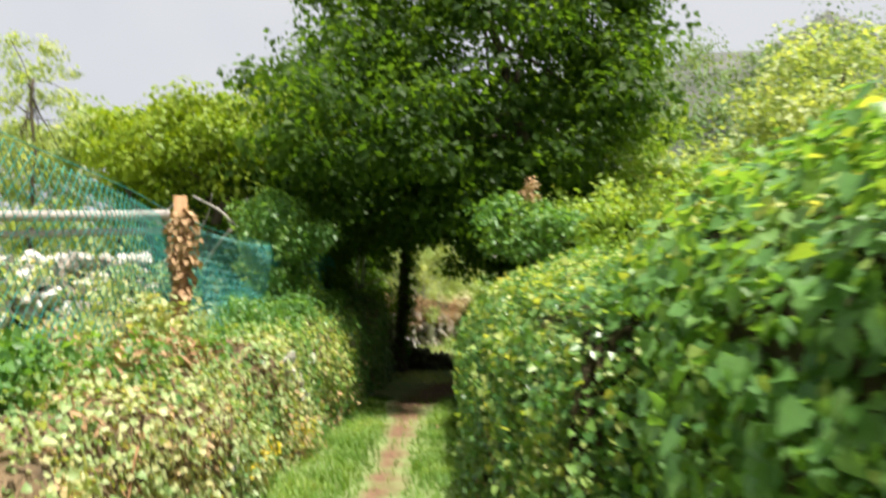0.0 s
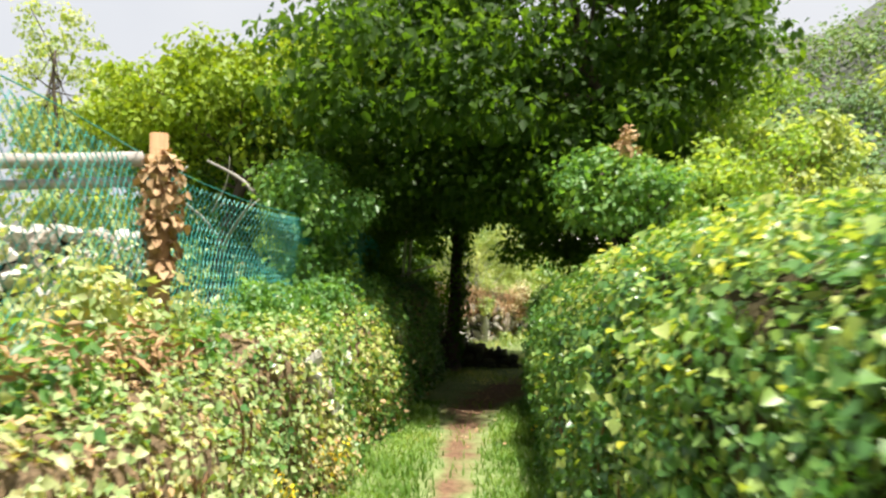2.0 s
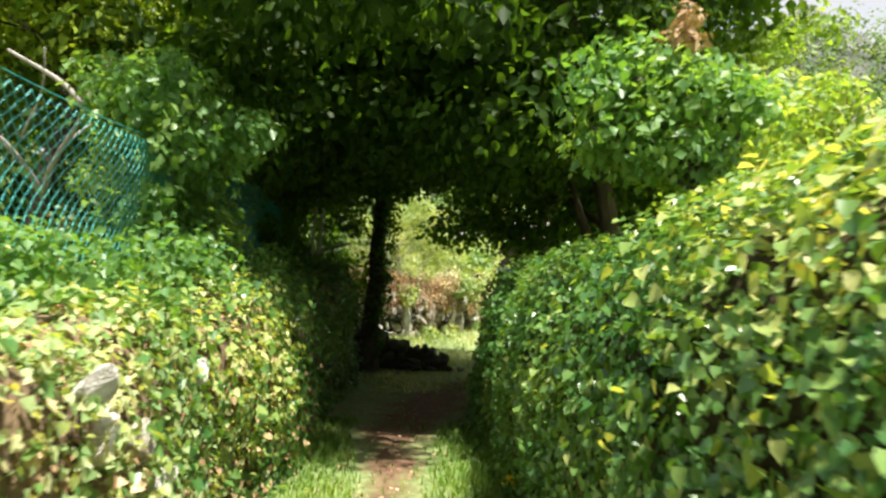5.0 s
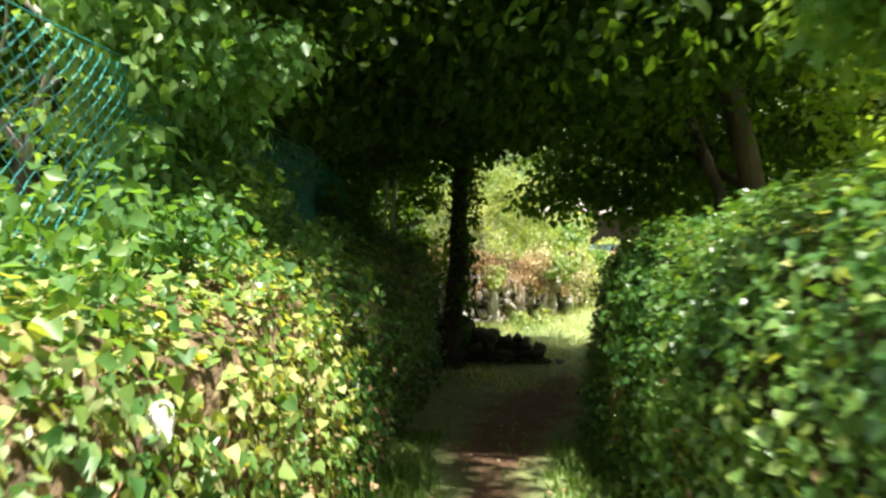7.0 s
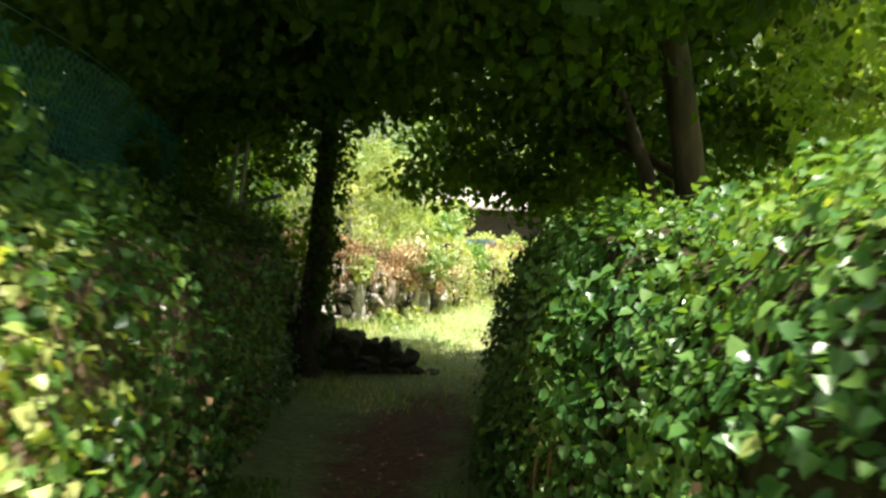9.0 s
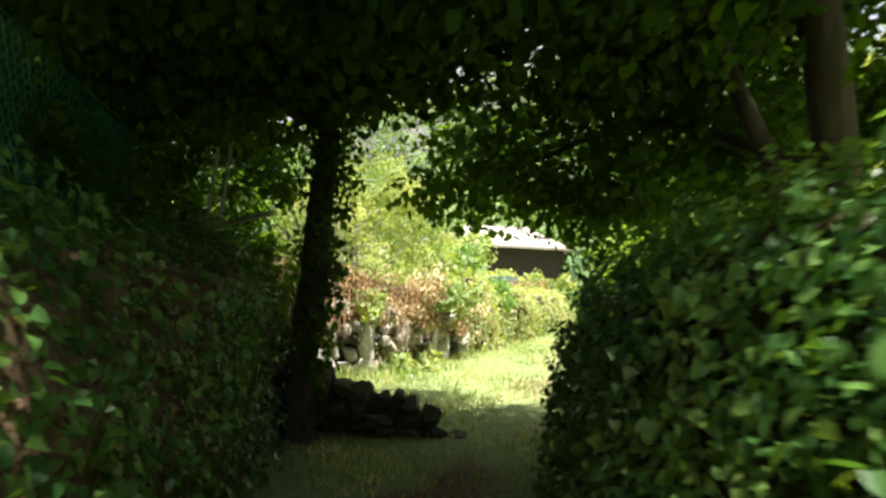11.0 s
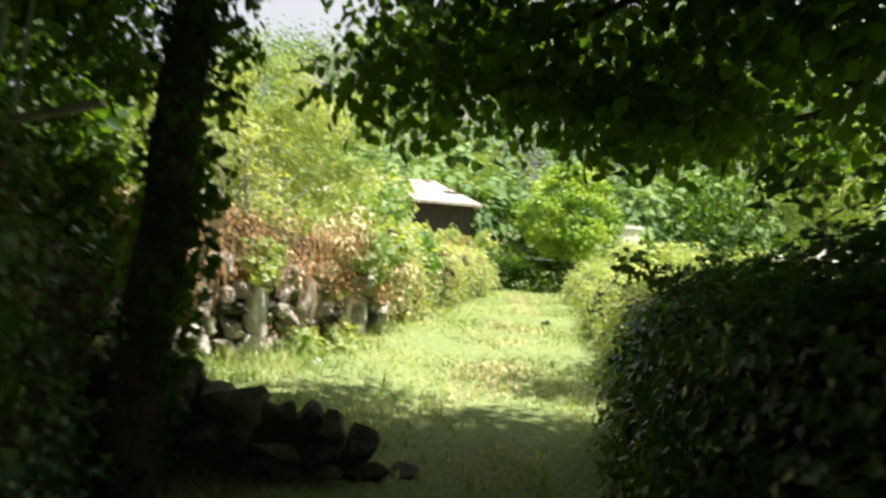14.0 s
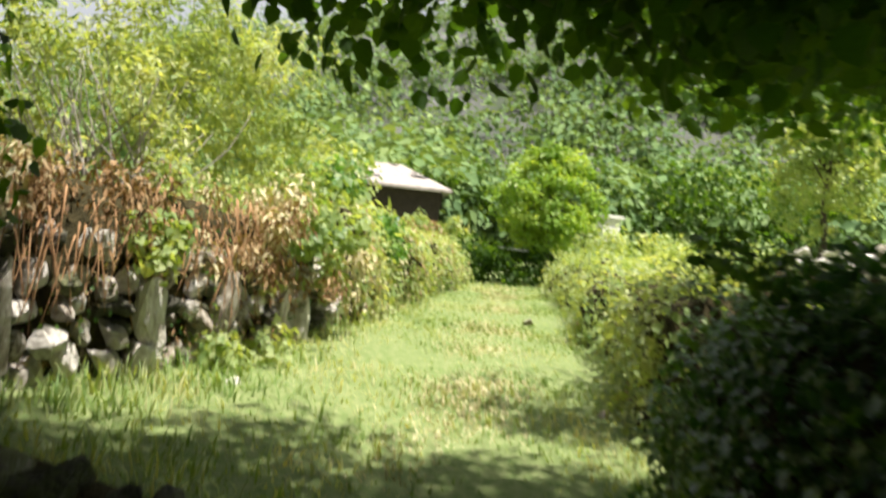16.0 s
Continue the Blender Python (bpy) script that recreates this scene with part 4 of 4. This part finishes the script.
ivy_wall("wall_far_left", "overgrown wall of pale ivy and brambles in sun", [(1.25, 26.0, 0.45, -0.55, 0.75), (2.3, 28.5, 0.45, -0.45, 0.65), (3.85, 31.5, 0.5, -0.35, 0.5), (5.15, 34.0, 0.5, -0.3, 0.45)], [
    ("ivy", 16000, 0.085, OVAL_SHAPE, LIGHT_LEAF, None, 0.25), ("dry_stalks", 3600, 0.12, LANCE_SHAPE, STRAW, None, 0.2), ("russet_leaves", 1500, 0.1, LANCE_SHAPE, DRY_LEAF, None, 0.2)], 0.25)
ivy_wall("wall_far_right", "low overgrown wall of light green brambles", [(3.6, 21.4, 0.5, -0.7, 0.35), (4.9, 24.5, 0.55, -0.55, 0.35), (6.7, 29, 0.55, -0.4, 0.4), (8.25, 33.8, 0.5, -0.3, 0.4)], [
    ("brambles", 16000, 0.085, OVAL_SHAPE, LIGHT_LEAF, None, 0.3), ("dry_leaves", 500, 0.1, LANCE_SHAPE, DRY_LEAF, lambda p: p[:, 2] < 0.0, 0.15)], 0.25)
thicket("end_hedge", "dark green hedge closing the end of the lane", "hedge", [((5.4, 34.6, -0.2), (8.2, 35.6, 0.6), 46)], 0.4, 70, 0.13, OVAL_SHAPE, DARK_LEAF)
thicket("garden_shrubs", "pale green garden shrubs below a barn", "shrub", [((1.1, 26.6, 0.5), (1.7, 28.0, 1.35), 16), ((0.6, 28, 0.6), (1.7, 34, 1.1), 36), ((4.6, 36, 0.2), (6.0, 38, 0.6), 24), ((-1.0, 33, 0.8), (2.6, 40, 1.6), 50), ((10, 36, 0.5), (16, 40, 1.4), 40)], 0.55, 70, 0.16, OVAL_SHAPE, LIGHT_LEAF)
thicket("broad_leaf_shrub", "bright green broad-leaved shrubs hiding a barn wall", "shrub", [((1.0, 26.6, 0.6), (1.5, 28.5, 1.35), 20), ((1.3, 29.2, 0.8), (2.3, 31, 1.95), 44), ((3.9, 35.2, 0.2), (6.3, 37, 1.15), 50)], 0.3, 80, 0.12, OVAL_SHAPE, LIGHT_LEAF)
thicket("wall_brambles", "green brambles and ivy piled on a wall", "brambles", [((1.5, 27.2, 0.4), (2.6, 29.5, 0.85), 30), ((1.0, 27, 0.8), (1.9, 28.5, 1.5), 26), ((0.7, 25.0, 0.2), (1.3, 26.4, 0.8), 14)], 0.26, 75, 0.095, OVAL_SHAPE, BRAMBLE)
thicket("russet_weeds", "tall russet dry weeds beside the lane", "weeds", [((3.6, 32.6, 0.2), (4.6, 34.4, 0.95), 18)], 0.25, 60, 0.13, LANCE_SHAPE, DRY_LEAF, -0.6, 1.3)


def build_barn():
    top = tagged(new("barn"), "small barn with a pale tiled roof and dark timber eaves", "barn")
    top.matrix_basis = pose(6.2, 50.5, 0.25, 0, 0, -12)
    bm = bmesh.new()
    box(bm, (-3.2, -2.2, -0.4), (3.2, 2.2, 1.75))
    child("wall", bm_mesh("wall", bm, DARK_TIMBER, False), top)
    bm = bmesh.new()
    for i in range(32):
        box(bm, (-3.22 + i * 0.2, -2.26, 1.7), (-3.04 + i * 0.2, -2.2, 2.35))
    for i in range(22):
        box(bm, (3.2, -2.2 + i * 0.2, 1.7), (3.26, -2.02 + i * 0.2, 2.35))
    box(bm, (-3.15, -2.18, 1.75), (3.18, 2.18, 2.35))
    child("boarding", bm_mesh("boarding", bm, DARK_TIMBER, False), top, "dark timber boarding")
    bm = bmesh.new()
    lo = [bm.verts.new(v) for v in ((-3.6, -2.7, 2.35), (3.6, -2.7, 2.35), (3.6, 2.7, 2.35), (-3.6, 2.7, 2.35))]
    up = [bm.verts.new((v.co.x, v.co.y, 2.45)) for v in lo]
    r0, r1 = bm.verts.new((-1.5, 0, 3.5)), bm.verts.new((1.5, 0, 3.5))
    bm.faces.new(lo[::-1])
    for i in range(4):
        bm.faces.new((lo[i], lo[(i + 1) % 4], up[(i + 1) % 4], up[i]))
    bm.faces.new((up[0], up[1], r1, r0))
    bm.faces.new((up[1], up[2], r1))
    bm.faces.new((up[2], up[3], r0, r1))
    bm.faces.new((up[3], up[0], r0))
    child("roof", bm_mesh("roof", bm, TILE, False), top, "pale tiled roof")
    return top


build_barn()
bm = bmesh.new()
n = 24
vs = [[bm.verts.new((i * 0.05, 0.02 * math.sin(i * 1.6), z)) for i in range(n)] for z in (0, 1.5)]
for i in range(n - 1):
    bm.faces.new((vs[0][i], vs[0][i + 1], vs[1][i + 1], vs[1][i]))
bmesh.ops.solidify(bm, geom=bm.faces[:], thickness=0.004)
sheet = new("metal_sheet", bm_mesh("metal_sheet", bm, BLUE_PAINT))
sheet.matrix_basis = pose(2.9, 34.2, -0.35, -18, 0, -15)
tagged(sheet, "pale blue corrugated sheet leaning in the shrubs", "sheet")
bm = bmesh.new()
box(bm, (12.1, 39.8, 0.0), (12.7, 40.4, 1.95))
box(bm, (12.02, 39.72, 1.95), (12.78, 40.48, 2.05))
tagged(new("pillar", bm_mesh("pillar", bm, PLASTER, False)), "white plastered square pillar in the sun", "pillar")


# ---- hills ----
HILL_AZ = [-60, -30, -12, 0, 8, 16, 22, 26, 30, 40, 60, 90]
HILL_EL = [1.5, 2, 4, 9.5, 12, 14.0, 15.0, 17.3, 15.0, 15, 13, 8]


def hill_point(az, r):
    el = float(np.interp(az, HILL_AZ, HILL_EL))
    k = min(1, max(0, (r - 55) / 110))
    k = k * k * (3 - 2 * k)
    z = 0.6 + math.tan(radians(el)) * 165 * k
    x, y = r * math.sin(radians(az)), r * math.cos(radians(az))
    z += k * (5 * noise.noise(Vector((x * 0.02, y * 0.02, 1))) + 2.5 * noise.noise(Vector((x * 0.07, y * 0.07, 4))))
    return x, y, z


hv, hf = [], []
azs, rs = np.arange(-60, 91, 2.0), [50, 60, 70, 80, 90, 100, 110, 120, 130, 140, 150, 160, 170, 190, 230]
for a in azs:
    for r in rs:
        hv.append(hill_point(a, r))
for i in range(len(azs) - 1):
    for j in range(len(rs) - 1):
        q = i * len(rs) + j
        hf.append((q, q + 1, q + len(rs) + 1, q + len(rs)))
HILL = rough_material("hill_ground", [(0.35, (0.035, 0.05, 0.025)), (0.5, (0.075, 0.078, 0.07)), (0.7, (0.15, 0.148, 0.148))], 0.12, 0.95, 0.6, 0.5)
tagged(new("backdrop_hill", mesh_from("backdrop_hill", hv, hf, HILL, True)), "rocky grey hillside with scrub", "hill", kind="structure")
cen, rad = [], []
while len(cen) < 1050:
    a, r = random.uniform(-14, 48), 52 + 105 * random.random() ** 1.3
    if 20 < a < 36 and r > 125 and random.random() < 0.93:
        continue
    x, y, z = hill_point(a, r)
    s = random.uniform(1.8, 4.2) * (0.75 + r / 300)
    cen.append((x, y, z + s * 0.6))
    rad.append(s)
pts, nn = clump_points(cen, rad, 80, 0.9)
FAR_SIZES = 0.45 + 0.45 * rng.random(len(pts))
tagged(new("hill_woods", leaves_mesh("hill_woods", pts, nn, FAR_SIZES, OVAL_SHAPE, FAR_LEAF, 0.3, 0.22)), "green woods over the hillside", "woods", kind="stuff")
thicket("dark_copse", "dark green copse at the foot of the hill", "copse", [((16, 44, 0.8), (27, 50, 4.5), 60), ((9, 52, 0.8), (15, 56, 4.0), 30)], 1.3, 70, 0.3, OVAL_SHAPE, DARK_LEAF)

# ---- small things ----
STEM = rough_material("vine_stem", [(0.3, (0.16, 0.07, 0.03)), (0.7, (0.34, 0.19, 0.09))], 9, 0.85, 0.4, 30)
bm = bmesh.new()
for i in range(42):
    y = random.uniform(5.0, 13.5)
    x = float(np.interp(y, [4, 6, 8, 11, 14], [0.62, 0.38, 0.36, 0.38, 0.44]))
    z0 = ground_z(0, y) + random.uniform(-0.05, 0.3)
    a = Vector((x + 0.02, y, z0))
    c = a + Vector((random.uniform(-0.1, 0.02), random.uniform(-0.5, 0.5), random.uniform(0.25, 0.7)))
    tube(bm, bent(a, c, 0.16, 6), [random.uniform(0.005, 0.011)] * 7, 5)
tagged(new("vine_stems", bm_mesh("vine_stems", bm, STEM)), "bare russet ivy stems against a hedge", "stems", kind="stuff")
bm = bmesh.new()
for i in range(34):
    y = random.uniform(3.0, 11.5)
    a = Vector((-1.62, y, ground_z(0, y) + random.uniform(0.0, 0.6)))
    c = a + Vector((random.uniform(-0.05, 0.12), random.uniform(-0.4, 0.4), random.uniform(0.15, 0.5)))
    tube(bm, bent(a, c, 0.12, 6), [random.uniform(0.004, 0.009)] * 7, 5)
tagged(new("dry_stems", bm_mesh("dry_stems", bm, STEM)), "dry tangled stems in pale wall ivy", "stems", kind="stuff")
FLOWER = leaf_material("yellow_petal", [(0.0, (0.70, 0.48, 0.02)), (1.0, (0.85, 0.68, 0.06))], 0.3, 0.5, 0.2)
thicket("yellow_flowers", "small yellow flowers at the foot of ivy", "flowers", [((-1.55, 7.8, -0.2), (-1.4, 9.2, 0.0), 7), ((-1.5, 4.5, 0.0), (-1.4, 7, 0.2), 5), ((0.3, 9, -0.4), (0.4, 11, -0.3), 3)], 0.09, 16, 0.03, ROUND_SHAPE, FLOWER)
for x, y, s in ((3.15, 22.4, 0.16), (0.3, 22.9, 0.14), (4.6, 27.5, 0.18)):
    ob = new("loose_stone", random.choice(STONES))
    ob.matrix_basis = pose(x, y, ground_z(x, y) + s * 0.25, 0, 0, random.uniform(0, 180)) @ Matrix.Diagonal((s * 1.3, s, s * 0.9, 1))
    tagged(ob, "pale loose stone lying in lane grass", "stone", "loose stones in the grass")
litter_y = rng.uniform(10.5, 19, 380)
litter_x = np.array([lane_x(v) for v in litter_y]) + rng.normal(0, 0.6, 380)
litter = np.stack([litter_x, litter_y, np.array([ground_z(a, c) for a, c in zip(litter_x, litter_y)]) + 0.035], 1)
tagged(new("leaf_litter", leaves_mesh("leaf_litter", litter, np.tile([0, 0, 1.0], (380, 1)), rng.uniform(0.02, 0.045, 380), ROUND_SHAPE, DRY_LEAF, 0.0, 0.25)), "fallen dry brown leaves on bare earth", "leaf litter", kind="stuff")
